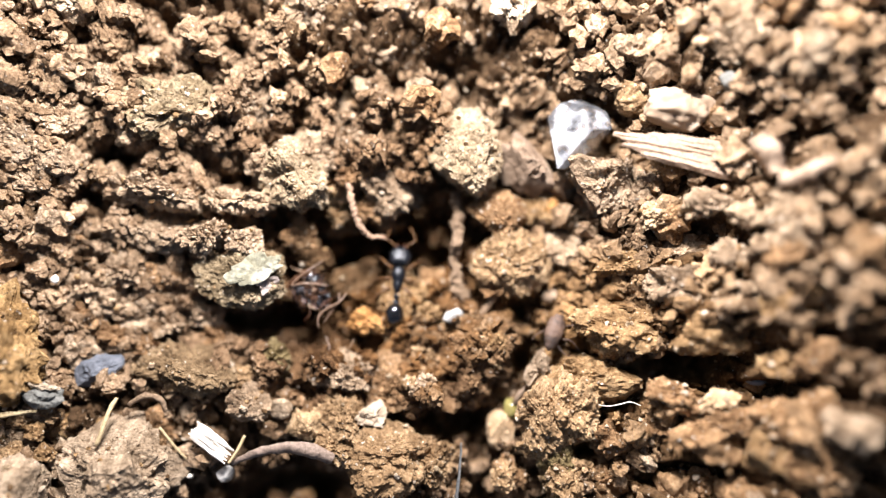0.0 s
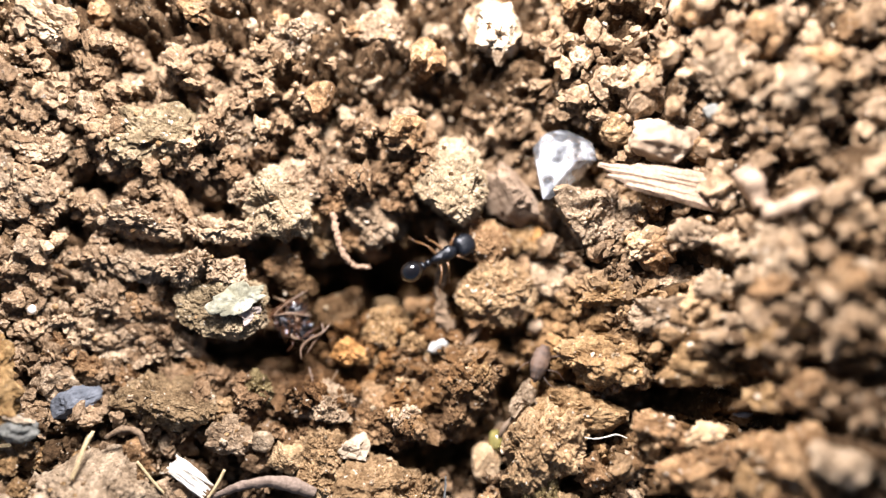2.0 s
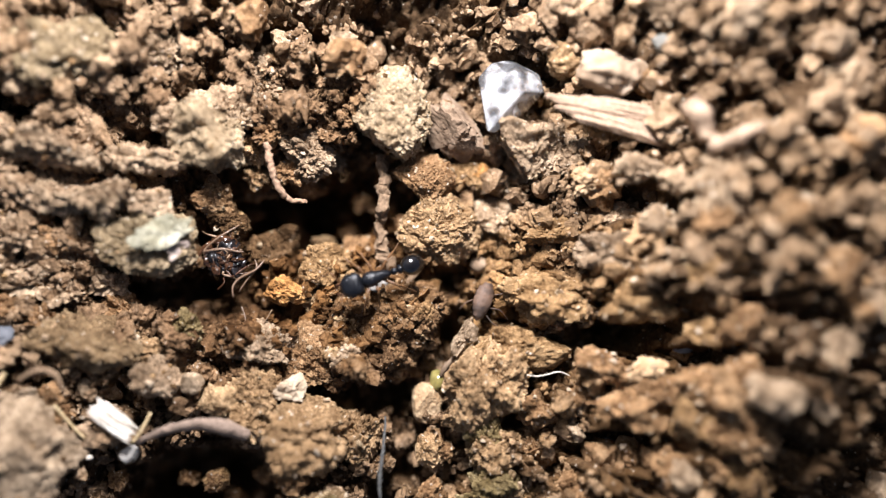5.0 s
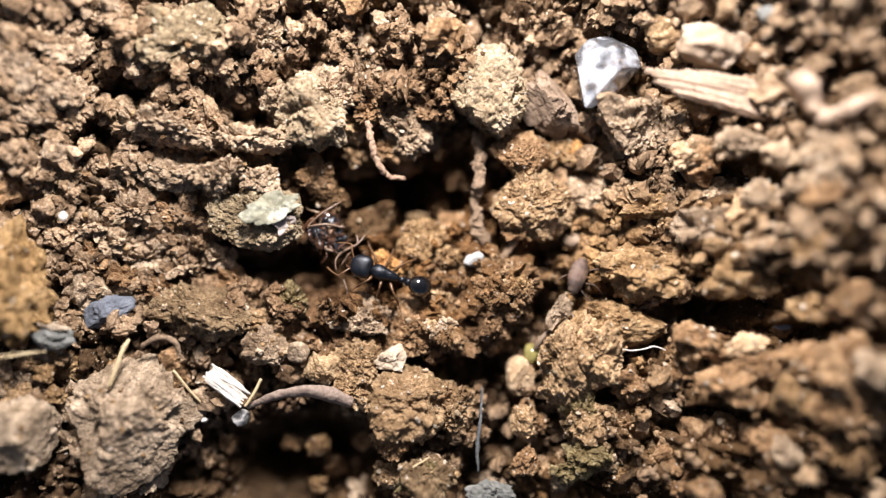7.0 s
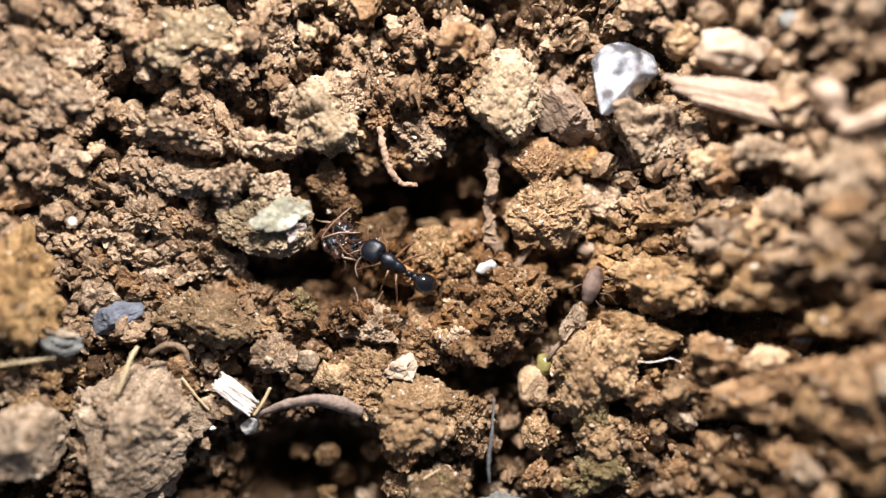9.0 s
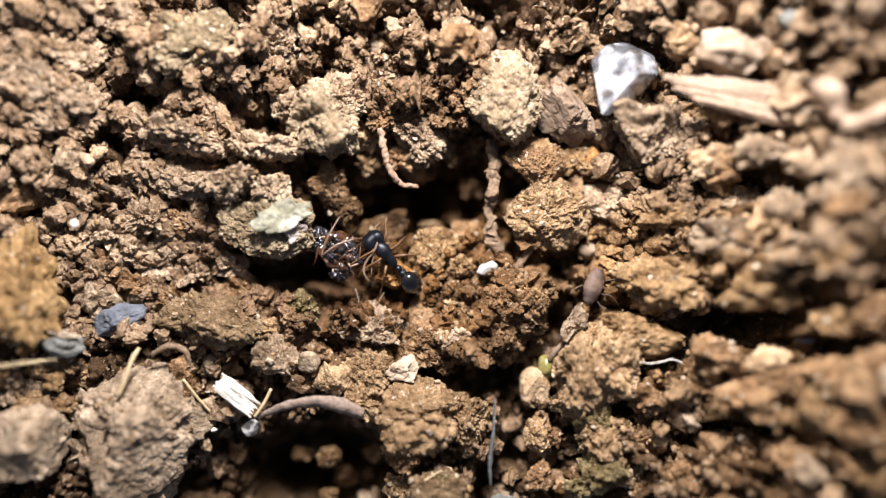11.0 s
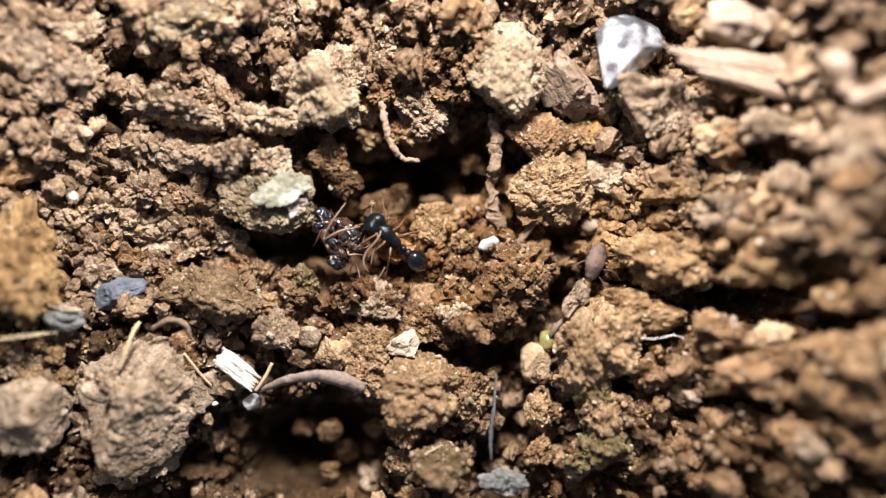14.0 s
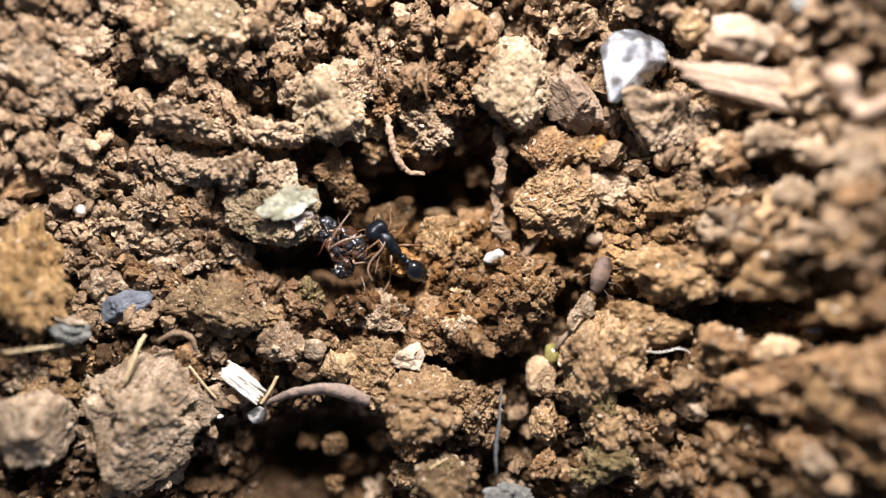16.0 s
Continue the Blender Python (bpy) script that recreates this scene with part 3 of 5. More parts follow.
def scatter(name, count, lo, hi, level, kinds, seed, label, bias=2.2, lift=0.25, patch=None, material=None, fine=0.0):
    """Loose crumbs of one size range, heaped on the ground as one body."""
    rng = np.random.default_rng(seed)
    shape = dict(uneven=0.4, grains=0.42, grain_size=0.7, faces=3, grit=0.2)
    forms = {n: [lump_shape((2, 2, 2), seed * 100 + k, n, **shape)[0] for k in range(kinds)] for n in (level, level + 1)}
    x, y = rng.uniform(-28, 33, count), rng.uniform(-18, 25, count)
    middle = rng.random(count) < 0.6
    x[middle], y[middle] = rng.uniform(-15, 12, middle.sum()), rng.uniform(-11, 12, middle.sum())
    if patch:
        x, y = rng.uniform(patch[0], patch[1], count), rng.uniform(patch[2], patch[3], count)
    r = lo + (hi - lo) * rng.random(count) ** bias
    z = ground_at(x, y) + r * (lift + 1.0 * (rng.random(count) < 0.35))
    vs, fs, have = [], [], 0
    for k in range(count):
        n = level + 1 if fine and r[k] > fine else level
        q = np.linalg.qr(rng.normal(size=(3, 3)))[0] * (r[k] * rng.uniform(0.6, 1.3, 3))
        vs.append(forms[n][k % kinds] @ q.T * np.array((1, 1, 0.85)) + (x[k], y[k], z[k]))
        fs.append(ICO[n][1] + have)
        have += len(vs[-1])
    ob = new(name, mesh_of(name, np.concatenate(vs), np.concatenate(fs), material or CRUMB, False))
    return tagged(ob, label, "soil crumbs", kind="stuff")


def loose_clods(count, lo, hi, seed):
    """Separate small clods outside the hole, on a few shared shapes."""
    rng = np.random.default_rng(seed)
    forms = []
    for k in range(10):
        v, f = lump_shape((2, 2, 1.7), seed * 50 + k, 3, uneven=0.36, grains=0.24, grain_size=0.55, faces=4, grit=0.14)
        forms.append(mesh_of("loose_clod", v, f, CLOD if k % 3 else BROWN_CLOD, False))
    made = 0
    while made < count:
        x, y = rng.uniform(-27, 32), rng.uniform(-17, 24)
        if -15 < x < 11 and -11 < y < 10:
            continue
        r = lo + (hi - lo) * rng.random() ** 1.6
        ob = new("loose_clod", forms[made % 10])
        q = [rng.uniform(0, 360) for _ in range(3)]
        ob.matrix_world = put(x, y, ground_at(x, y) + 0.2 * r, q[0], q[1], q[2]) @ Matrix.Diagonal((r, r * rng.uniform(0.7, 1.1), r, 1))
        tagged(ob, "small crumbly tan clod on the loose soil", "soil clod", "loose clods on the slopes")
        made += 1


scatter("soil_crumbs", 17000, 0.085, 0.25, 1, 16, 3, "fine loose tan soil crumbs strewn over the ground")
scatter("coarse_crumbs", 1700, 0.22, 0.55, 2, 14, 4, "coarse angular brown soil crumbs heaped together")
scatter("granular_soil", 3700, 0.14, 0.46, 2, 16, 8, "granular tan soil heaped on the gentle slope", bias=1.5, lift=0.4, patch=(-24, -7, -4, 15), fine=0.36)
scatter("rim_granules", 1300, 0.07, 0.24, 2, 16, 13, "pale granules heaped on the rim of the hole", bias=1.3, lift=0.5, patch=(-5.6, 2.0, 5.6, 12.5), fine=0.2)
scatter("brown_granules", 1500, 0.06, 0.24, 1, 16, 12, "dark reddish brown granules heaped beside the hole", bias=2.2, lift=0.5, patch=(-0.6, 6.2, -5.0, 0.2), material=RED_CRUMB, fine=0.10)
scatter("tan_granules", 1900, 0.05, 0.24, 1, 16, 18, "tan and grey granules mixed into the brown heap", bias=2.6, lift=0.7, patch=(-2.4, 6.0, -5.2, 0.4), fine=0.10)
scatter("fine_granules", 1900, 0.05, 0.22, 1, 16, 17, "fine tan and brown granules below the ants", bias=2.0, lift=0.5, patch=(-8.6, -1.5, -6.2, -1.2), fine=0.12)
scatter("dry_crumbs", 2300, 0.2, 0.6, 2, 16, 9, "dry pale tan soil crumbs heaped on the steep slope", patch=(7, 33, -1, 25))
scatter("pale_grains", 260, 0.05, 0.13, 2, 8, 15, "tiny pale mineral grains glinting in the soil", lift=0.9, material=WHITE_PEBBLE)
loose_clods(240, 0.55, 1.1, 5)

# ---- stones, clods, roots and litter ----

# the rim above the hole
clod('sandstone_lump', 2.45, 7.95, -0.55, (3.85, 4.45, 3.40), 0, PALE_STONE, 'rounded pale sandy stone with a pitted surface', category='stone', level=6, faces=2, uneven=0.16, grains=0.11, grain_size=0.42, grit=0.10, seed=5)
quartz()
clod('purple_stone', 5.62, 7.55, -0.50, (2.60, 3.00, 2.20), 25, PURPLE_STONE, 'smooth purple-brown stone beside the sandy stone', category='stone', faces=6, grains=0.03, grit=0.03, seed=121)
splinter_chip('wood_splinter', 12.48, 7.15, 3.90, 7.40, 1.45, -13, WOOD, 'weathered pale wood splinter with ragged ends', 'wood splinter', 9, 0.75, 0.25, 0.2)
clod('white_pebble', 12.54, 9.20, 3.80, (3.20, 2.10, 2.13), -12, CREAM_PEBBLE, 'smooth cream oval pebble', category='pebble', faces=7, grains=0.03, grit=0.03, uneven=0.24, smooth=True, seed=129)
clod('tan_pebble', 10.60, 10.50, 2.30, (2.30, 1.80, 1.68), 20, TAN_CLOD, 'rounded tan pebble on the loose soil', category='pebble', faces=5, grains=0.04, grit=0.03, uneven=0.2, smooth=True, seed=135)
clod('grey_clod', 4.25, 4.95, -1.30, (2.80, 2.50, 2.20), 0, BROWN_CLOD, 'brown crumbly clod below the sandy stone', faces=1, uneven=0.2, grains=0.07, grit=0.06, seed=144)
pebble('orange_grain', 7.25, 5.53, -1.20, (1.40, 1.22, 1.05), 0, AMBER, 'bright orange mineral grain', category='grain', seed=149)
clod('small_clod', 6.59, 5.55, -1.60, (1.61, 1.76, 1.35), 0, OCHRE_CLOD, 'small ochre clod on the loose soil', seed=156)
clod('tan_clod', 4.97, 2.55, -1.70, (3.60, 3.40, 2.80), 20, TAN_CLOD, 'tan crumbly clod with a cracked face', faces=1, uneven=0.2, level=6, seed=164)
strand('rootlet', [(2.02, 6.30, -1.30), (2.04, 4.35, -1.30), (2.00, 2.40, -1.90), (2.40, 0.66, -2.40), (3.08, -0.18, -2.70)], (0.24, 0.30, 0.26, 0.38, 0.24), PALE_ROOT, 'thick brown root caked with soil', 'root', sides=16, rough=0.75, steps=34)
strand('rootlet', [(4.33, 1.56, -1.60), (3.93, 0.56, -1.80), (3.32, -0.36, -2.00)], (0.16, 0.20, 0.15), PALE_ROOT, 'short curved pale rootlet under a clod', 'root', rough=0.3)
strand('rootlet', [(-3.72, 6.50, -0.70), (-3.50, 5.28, -0.80), (-3.11, 4.29, -1.10), (-2.49, 3.82, -1.50), (-1.73, 3.85, -1.80)], (0.15, 0.17, 0.15, 0.14, 0.09), ROOT, 'curved reddish rootlet hanging over the hole', 'root', sides=12, rough=0.45, steps=24)
clod('sandy_clod', -6.30, 7.05, -1.00, (3.40, 3.20, 2.60), 25, PALE_STONE, 'pale sandy clod on the rim of the hole', category='soil clod', faces=2, level=6, grains=0.17, grain_size=0.45, uneven=0.28, seed=171)
clod('rim_crumb', -4.94, 7.93, -1.20, (1.35, 1.18, 1.19), 0, CLOD, 'granular crumb of soil on the rim of the hole', grains=0.26, grain_size=0.36, level=5, group='crumbs on the rim', seed=1600)
clod('rim_crumb', -3.52, 7.29, -1.30, (1.47, 1.29, 1.31), 37, BROWN_CLOD, 'granular crumb of soil on the rim of the hole', grains=0.26, grain_size=0.36, level=5, group='crumbs on the rim', seed=1607)
clod('rim_crumb', -2.50, 6.55, -1.60, (1.29, 1.18, 1.17), 74, CLOD, 'granular crumb of soil on the rim of the hole', grains=0.26, grain_size=0.36, level=5, group='crumbs on the rim', seed=1614)
clod('rim_crumb', -4.36, 6.55, -2.50, (1.24, 1.18, 1.14), 21, TAN_CLOD, 'granular crumb of soil on the rim of the hole', grains=0.26, grain_size=0.36, level=5, group='crumbs on the rim', seed=1621)
clod('rim_crumb', -1.45, 5.67, -2.00, (1.18, 1.65, 1.33), 58, CLOD, 'granular crumb of soil on the rim of the hole', grains=0.26, grain_size=0.36, level=5, group='crumbs on the rim', seed=1628)
clod('rim_crumb', -2.74, 5.43, -2.40, (1.00, 1.18, 1.03), 5, BROWN_CLOD, 'granular crumb of soil on the rim of the hole', grains=0.26, grain_size=0.36, level=5, group='crumbs on the rim', seed=1635)
clod('rim_crumb', -0.60, 7.48, -2.00, (1.29, 1.35, 1.25), 42, CLOD, 'granular crumb of soil on the rim of the hole', grains=0.26, grain_size=0.36, level=5, group='crumbs on the rim', seed=1642)
clod('rim_crumb', -1.94, 8.23, -1.70, (1.47, 1.24, 1.28), 79, TAN_CLOD, 'granular crumb of soil on the rim of the hole', grains=0.26, grain_size=0.36, level=5, group='crumbs on the rim', seed=1649)
clod('rim_crumb', -3.84, 9.29, -1.60, (1.65, 1.35, 1.42), 26, CLOD, 'granular crumb of soil on the rim of the hole', grains=0.26, grain_size=0.36, level=5, group='crumbs on the rim', seed=1656)
clod('rim_crumb', -5.50, 6.35, -3.20, (1.06, 0.88, 0.92), 63, BROWN_CLOD, 'granular crumb of soil on the rim of the hole', grains=0.26, grain_size=0.36, level=5, group='crumbs on the rim', seed=1663)
clod('rim_crumb', -0.18, 6.12, -3.00, (0.88, 1.00, 0.89), 10, CLOD, 'granular crumb of soil on the rim of the hole', grains=0.26, grain_size=0.36, level=5, group='crumbs on the rim', seed=1670)
clod('rim_crumb', -4.33, 5.21, -3.20, (1.00, 0.88, 0.89), 47, TAN_CLOD, 'granular crumb of soil on the rim of the hole', grains=0.26, grain_size=0.36, level=5, group='crumbs on the rim', seed=1677)
clod('crumb_clod', -5.65, 8.12, -1.20, (2.54, 1.98, 1.81), 0, CLOD, 'crumbly pale clod on the rim', seed=177)
clod('crumb_clod', -3.10, 8.72, -2.20, (2.93, 2.34, 2.11), 0, CLOD, 'crumbly heap of pale granules', seed=184)
clod('crumb_clod', -4.00, 10.00, -2.50, (2.66, 2.07, 1.89), 0, CLOD, 'crumbly heap of pale granules', seed=191)
clod('crumb_clod', -1.50, 6.30, -1.60, (1.80, 2.60, 1.70), 25, CLOD, 'crumbly brown lump hanging over the hole', grains=0.24, grain_size=0.4, seed=198)
pebble('grey_grain', -3.76, 9.31, -1.60, (0.75, 0.63, 0.55), 0, BLUE_GRAIN, 'small grey translucent grain', category='grain', seed=205)
pebble('white_grain', -3.18, 12.64, -2.60, (0.36, 0.45, 0.32), 0, WHITE_CHIP, 'tiny bright white grain', category='grain', level=2, seed=212)
clod('crumb_clod', -8.42, 7.60, -1.30, (1.68, 1.68, 1.35), 0, CLOD, 'small crumbly clod on the loose soil', seed=219)
clod('rim_clod', -9.30, 10.63, -1.02, (2.52, 1.96, 1.81), 0, CLOD, 'rounded tan clod on the loose soil', seed=226)
clod('rim_clod', -15.17, 9.08, -2.41, (1.48, 1.25, 1.10), 0, CLOD, 'small rounded tan clod', seed=233)
clod('rim_clod', -12.88, 10.34, -0.76, (4.66, 3.29, 3.25), 0, OLIVE_TAN, 'large worn grey-brown clod', category='soil clod', seed=240)
clod('rim_clod', -20.47, 8.60, -0.85, (3.21, 2.41, 2.28), -20, CLOD, 'worn brown clod on the rim', seed=247)
clod('rim_clod', -18.68, 7.82, -1.55, (3.01, 1.92, 2.00), -30, CLOD, 'worn brown clod on the rim', seed=254)
clod('rim_clod', -20.17, 6.64, -1.56, (3.26, 1.63, 1.98), -15, CLOD, 'worn brown clod on the rim', seed=261)
clod('rim_clod', -18.32, 9.88, -1.01, (2.71, 1.90, 1.87), -35, CLOD, 'worn brown clod on the rim', seed=268)
clod('rim_clod', -7.26, 8.57, -1.88, (1.58, 1.26, 1.14), 0, CLOD, 'small rounded tan clod', seed=275)

# left of the hole
clod('flake_clod', -9.00, 1.68, -2.00, (4.10, 2.40, 1.90), 0, OLIVE_TAN, 'pale grey-tan clod that carries a flake', category='soil clod', faces=2, level=6, grains=0.11, uneven=0.26, seed=24)
flake_plate('lichen_flake', -8.25, 1.95, -0.72, 2.6, 1.15, 20, FLAKE, 'pale greenish flake lying on a clod', seed=291, tilt=(10, -4))
flake_plate('lichen_flake', -7.75, 1.20, -0.92, 0.95, 0.85, 30, PINK_FLAKE, 'small pale pinkish flake on the clod face', seed=296, tilt=(24, 6))
pebble('white_grain', -11.25, 1.94, -1.80, (0.28, 0.33, 0.24), 0, WHITE_CHIP, 'tiny bright white grain', category='grain', level=2, seed=303)
clod('round_clod', -9.00, 3.50, -1.20, (1.75, 1.35, 1.25), 0, CLOD, 'small round clod on the loose soil', seed=310)
clod('ridge_clod', -13.95, 4.11, -2.80, (4.70, 1.65, 2.54), -4, CLOD, 'long crumbly ridge clod', grains=0.26, grain_size=0.45, level=6, seed=317)
clod('ridge_clod', -10.98, 3.66, -1.20, (2.47, 1.64, 1.64), 0, CLOD, 'crumbly ridge clod on the loose soil', grains=0.26, grain_size=0.45, level=6, seed=324)
clod('ridge_clod', -14.02, 6.07, -2.20, (5.35, 1.41, 2.70), -10, CLOD, 'long weathered ridge of soil', category='soil clod', grains=0.26, grain_size=0.45, level=6, seed=331)
clod('ridge_clod', -9.71, 5.58, -1.20, (3.32, 1.11, 1.77), -5, CLOD, 'thin crumbly ridge clod', grains=0.26, grain_size=0.45, level=6, seed=338)
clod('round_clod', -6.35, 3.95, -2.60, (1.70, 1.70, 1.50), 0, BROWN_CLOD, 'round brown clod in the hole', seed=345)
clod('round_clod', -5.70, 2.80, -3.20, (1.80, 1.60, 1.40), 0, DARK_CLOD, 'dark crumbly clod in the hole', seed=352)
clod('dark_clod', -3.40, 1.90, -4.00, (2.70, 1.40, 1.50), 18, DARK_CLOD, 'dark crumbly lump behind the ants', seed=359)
heap = np.random.default_rng(41)
for k in range(34):
    hx, hy, hr = heap.uniform(-2.2, 5.8), heap.uniform(-5.0, 0.0), 0.3 + 0.75 * heap.random() ** 2
    kind = (OCHRE_CLOD, TAN_CLOD, CLOD, BROWN_CLOD, OCHRE_STONE, GREY_STONE)[k % 6]
    clod('heap_crumb', hx, hy, float(ground_at(hx, hy)) + 0.42 * hr, (hr, hr * heap.uniform(0.7, 1.0), hr * 0.75), heap.uniform(0, 180), kind, 'small crumb lying in the granular heap', category='soil crumb', group='crumbs in the heap', level=4, grains=0.2, grain_size=0.4, seed=2100 + k)
clod('middle_clod', -0.78, 0.65, -3.10, (2.40, 2.30, 2.10), 30, OCHRE_CLOD, 'brown crumbly clod beside the ants', faces=2, uneven=0.2, level=6, seed=367)
clod('middle_clod', 1.00, 1.60, -3.70, (1.70, 1.60, 1.50), 0, BROWN_CLOD, 'small brown crumbly clod', faces=2, uneven=0.2, seed=374)
clod('middle_clod', -0.80, 2.10, -5.20, (1.15, 0.80, 0.80), 0, OCHRE_STONE, 'small tan lump in the hole', seed=380)
pebble('blue_grain', 1.75, -0.32, -1.72, (1.00, 0.72, 0.58), 20, PALE_GRAIN, 'small pale bluish grain', category='grain', seed=387)
clod('orange_stone', -2.85, -0.62, -2.65, (1.80, 1.60, 1.36), 25, AMBER, 'orange faceted stone under the ant', category='stone', faces=4, grains=0.05, grit=0.04, seed=394)
clod('slate_pebble', -16.51, -3.06, -3.30, (2.08, 1.32, 1.36), 22, BLUE_PEBBLE, 'smooth slate-blue pebble on the loose soil', category='pebble', faces=2, level=4, grains=0.04, grit=0.03, uneven=0.2, seed=401)
clod('white_grey_stone', -18.66, -4.36, -1.80, (1.80, 1.30, 1.19), -8, SLATE, 'broken dark grey stone with a white top', category='stone', faces=6, grains=0.05, grit=0.04, seed=408)
clod('white_crust', -18.40, -3.80, -1.45, (1.10, 0.42, 0.40), -8, WHITE_PEBBLE, 'white crust on the broken stone', category='crust', faces=4, grains=0.05, grit=0.04, seed=415)
clod('orange_rock', -20.75, -1.40, -1.70, (3.70, 5.60, 2.60), 20, OCHRE_ROCK, 'large brown ochre rock', category='rock', faces=2, grains=0.2, grain_size=0.8, grit=0.12, seed=424)
clod('brown_clod', -11.82, -2.96, -3.20, (4.26, 2.44, 2.68), 0, OLIVE, 'flat grey-brown crumbly clod', seed=429)
pebble('white_grain', -18.01, 1.47, -1.00, (0.40, 0.48, 0.35), 0, WHITE_CHIP, 'bright bluish white grain', category='grain', level=2, seed=436)
pebble('white_grain', -13.96, -3.60, -4.11, (0.26, 0.26, 0.21), 0, WHITE_CHIP, 'tiny white grain on the loose soil', category='grain', level=2, seed=443)

# the near slope
clod('flat_rock', -15.05, -8.15, -2.60, (5.00, 4.80, 2.20), 10, GREY_STONE, 'large flat pale grey rock with a rough broken edge', category='rock', faces=3, level=6, grains=0.09, grit=0.09, uneven=0.5, grain_size=0.55, seed=456)
clod('tan_clod', -13.87, -6.18, -4.20, (2.65, 2.01, 1.87), -25, BROWN_CLOD, 'tan end of a clod against the flat rock', seed=457)
clod('lower_rock', -14.61, -10.99, -4.20, (2.83, 1.76, 1.84), 30, GREY_STONE, 'lower lobe of grey crumbly rock', category='rock', seed=464)
clod('corner_rock', -20.00, -8.60, -2.20, (3.70, 3.20, 2.70), 0, GREY_STONE, 'rounded grey-tan rock on the loose soil', category='rock', faces=3, grains=0.06, grit=0.05, uneven=0.22, seed=472)
clod('corner_clod', -17.84, -7.61, -4.00, (1.75, 2.03, 1.51), 0, CLOD, 'small tan clod on the loose soil', seed=478)
clod('corner_clod', -16.30, -11.28, -4.00, (2.24, 1.96, 1.68), 0, CLOD, 'small tan clod on the loose soil', seed=485)
clod('corner_clod', -20.47, -6.16, -4.00, (3.37, 1.68, 2.02), 0, CLOD, 'brown clod on the loose soil', seed=492)
clod('corner_clod', -18.63, -5.60, -4.00, (1.70, 1.41, 1.24), 0, OCHRE_CLOD, 'ochre clod on the loose soil', seed=499)
clod('corner_clod', -16.31, -5.88, -4.00, (1.42, 1.14, 1.02), 0, OCHRE_CLOD, 'small ochre clod on the loose soil', seed=506)
splinter_chip('bleached_chip', -10.43, -6.67, -2.10, 2.65, 0.95, -36, WHITE_CHIP, 'bright white splintered wood chip', 'chip', 4, 1.0, 0.1)
strand('bent_twig', [(-9.41, -7.74, -2.50), (-8.08, -7.16, -2.10), (-6.56, -6.91, -1.70), (-5.33, -7.12, -1.60), (-4.35, -7.52, -1.80)], (0.13, 0.25, 0.33, 0.46, 0.30), DARK_TWIG, 'bent grey-brown twig bridging a pit', 'twig', sides=14, rough=0.14, steps=20, flat=0.75)
pebble('grey_grain', -9.85, -8.33, -3.00, (0.90, 0.80, 0.63), 30, PALE_GRAIN, 'translucent pale grain at the twig end', category='grain', seed=513)
pebble('white_grain', -11.70, -8.49, -3.50, (0.34, 0.28, 0.25), 0, WHITE_CHIP, 'tiny white grain on the loose soil', category='grain', level=2, seed=520)
strand('straw_bit', [(-13.08, -5.91, -2.50), (-12.27, -7.04, -2.90), (-11.51, -7.92, -3.30)], (0.07, 0.07, 0.06), STRAW, 'thin dry straw fibre', 'straw')
strand('straw_bit', [(-8.78, -6.35, -2.10), (-9.15, -7.10, -2.10), (-9.54, -7.69, -2.10)], (0.08, 0.08, 0.07), STRAW, 'thin dry straw fibre', 'straw')
strand('straw_bit', [(-15.77, -6.62, -1.70), (-15.48, -5.72, -1.60), (-15.24, -4.88, -1.70), (-15.02, -4.40, -1.90)], (0.11, 0.12, 0.12, 0.08), STRAW, 'short bent straw stalk', 'straw', rough=0.3)
strand('straw_bit', [(-14.50, -4.73, -2.10), (-13.73, -4.29, -1.90), (-12.98, -4.45, -1.90), (-12.69, -5.08, -2.10)], (0.11, 0.14, 0.14, 0.11), PALE_ROOT, 'hooked dry rootlet on the loose soil', 'root', rough=0.3)
strand('pale_hair', [(-21.12, -5.30, -1.50), (-19.92, -5.13, -1.30), (-19.01, -4.98, -1.50)], (0.06, 0.06, 0.05), STRAW, 'thin pale hair on the loose soil', 'hair')
clod('white_lump', -2.42, -5.46, -2.00, (1.40, 1.46, 1.14), 0, WHITE_PEBBLE, 'whitish rough lump on the loose soil', category='stone', faces=5, grains=0.06, grit=0.05, seed=527)
clod('tan_lump', -5.82, -5.91, -2.50, (1.91, 1.52, 1.37), 0, OCHRE_STONE, 'tan angular stone on the loose soil', category='stone', faces=6, grains=0.05, grit=0.04, seed=534)
pebble('pale_grain', -7.10, -5.05, -2.55, (1.20, 1.09, 0.92), 0, GREY_STONE, 'pale translucent grain on the loose soil', category='grain', seed=541)
clod('tip_clod', -8.65, -4.85, -2.45, (1.87, 1.87, 1.49), 0, CLOD, 'tan clod with a pale broken tip', faces=4, seed=548)
pebble('grey_grain', -12.01, -5.35, -3.60, (0.80, 1.08, 0.75), 20, GREY_STONE, 'small grey pointed grain', category='grain', seed=555)
clod('near_clod', -3.85, -3.50, -2.75, (2.72, 1.95, 1.87), 0, CLOD, 'crumbly tan clod below the ants', seed=562)
clod('near_clod', -1.60, -4.05, -2.95, (2.86, 2.50, 2.14), 0, BROWN_CLOD, 'grey-brown crumbly clod on the loose soil', seed=569)
clod('near_clod', -4.01, -5.49, -2.50, (1.98, 2.26, 1.70), 0, TAN_CLOD, 'crumbly brown clod on the loose soil', seed=576)
clod('near_clod', -1.31, -7.48, -2.20, (4.22, 3.15, 2.95), 0, TAN_CLOD, 'broad crumbly tan clod with pits', category='soil clod', level=6, seed=583)
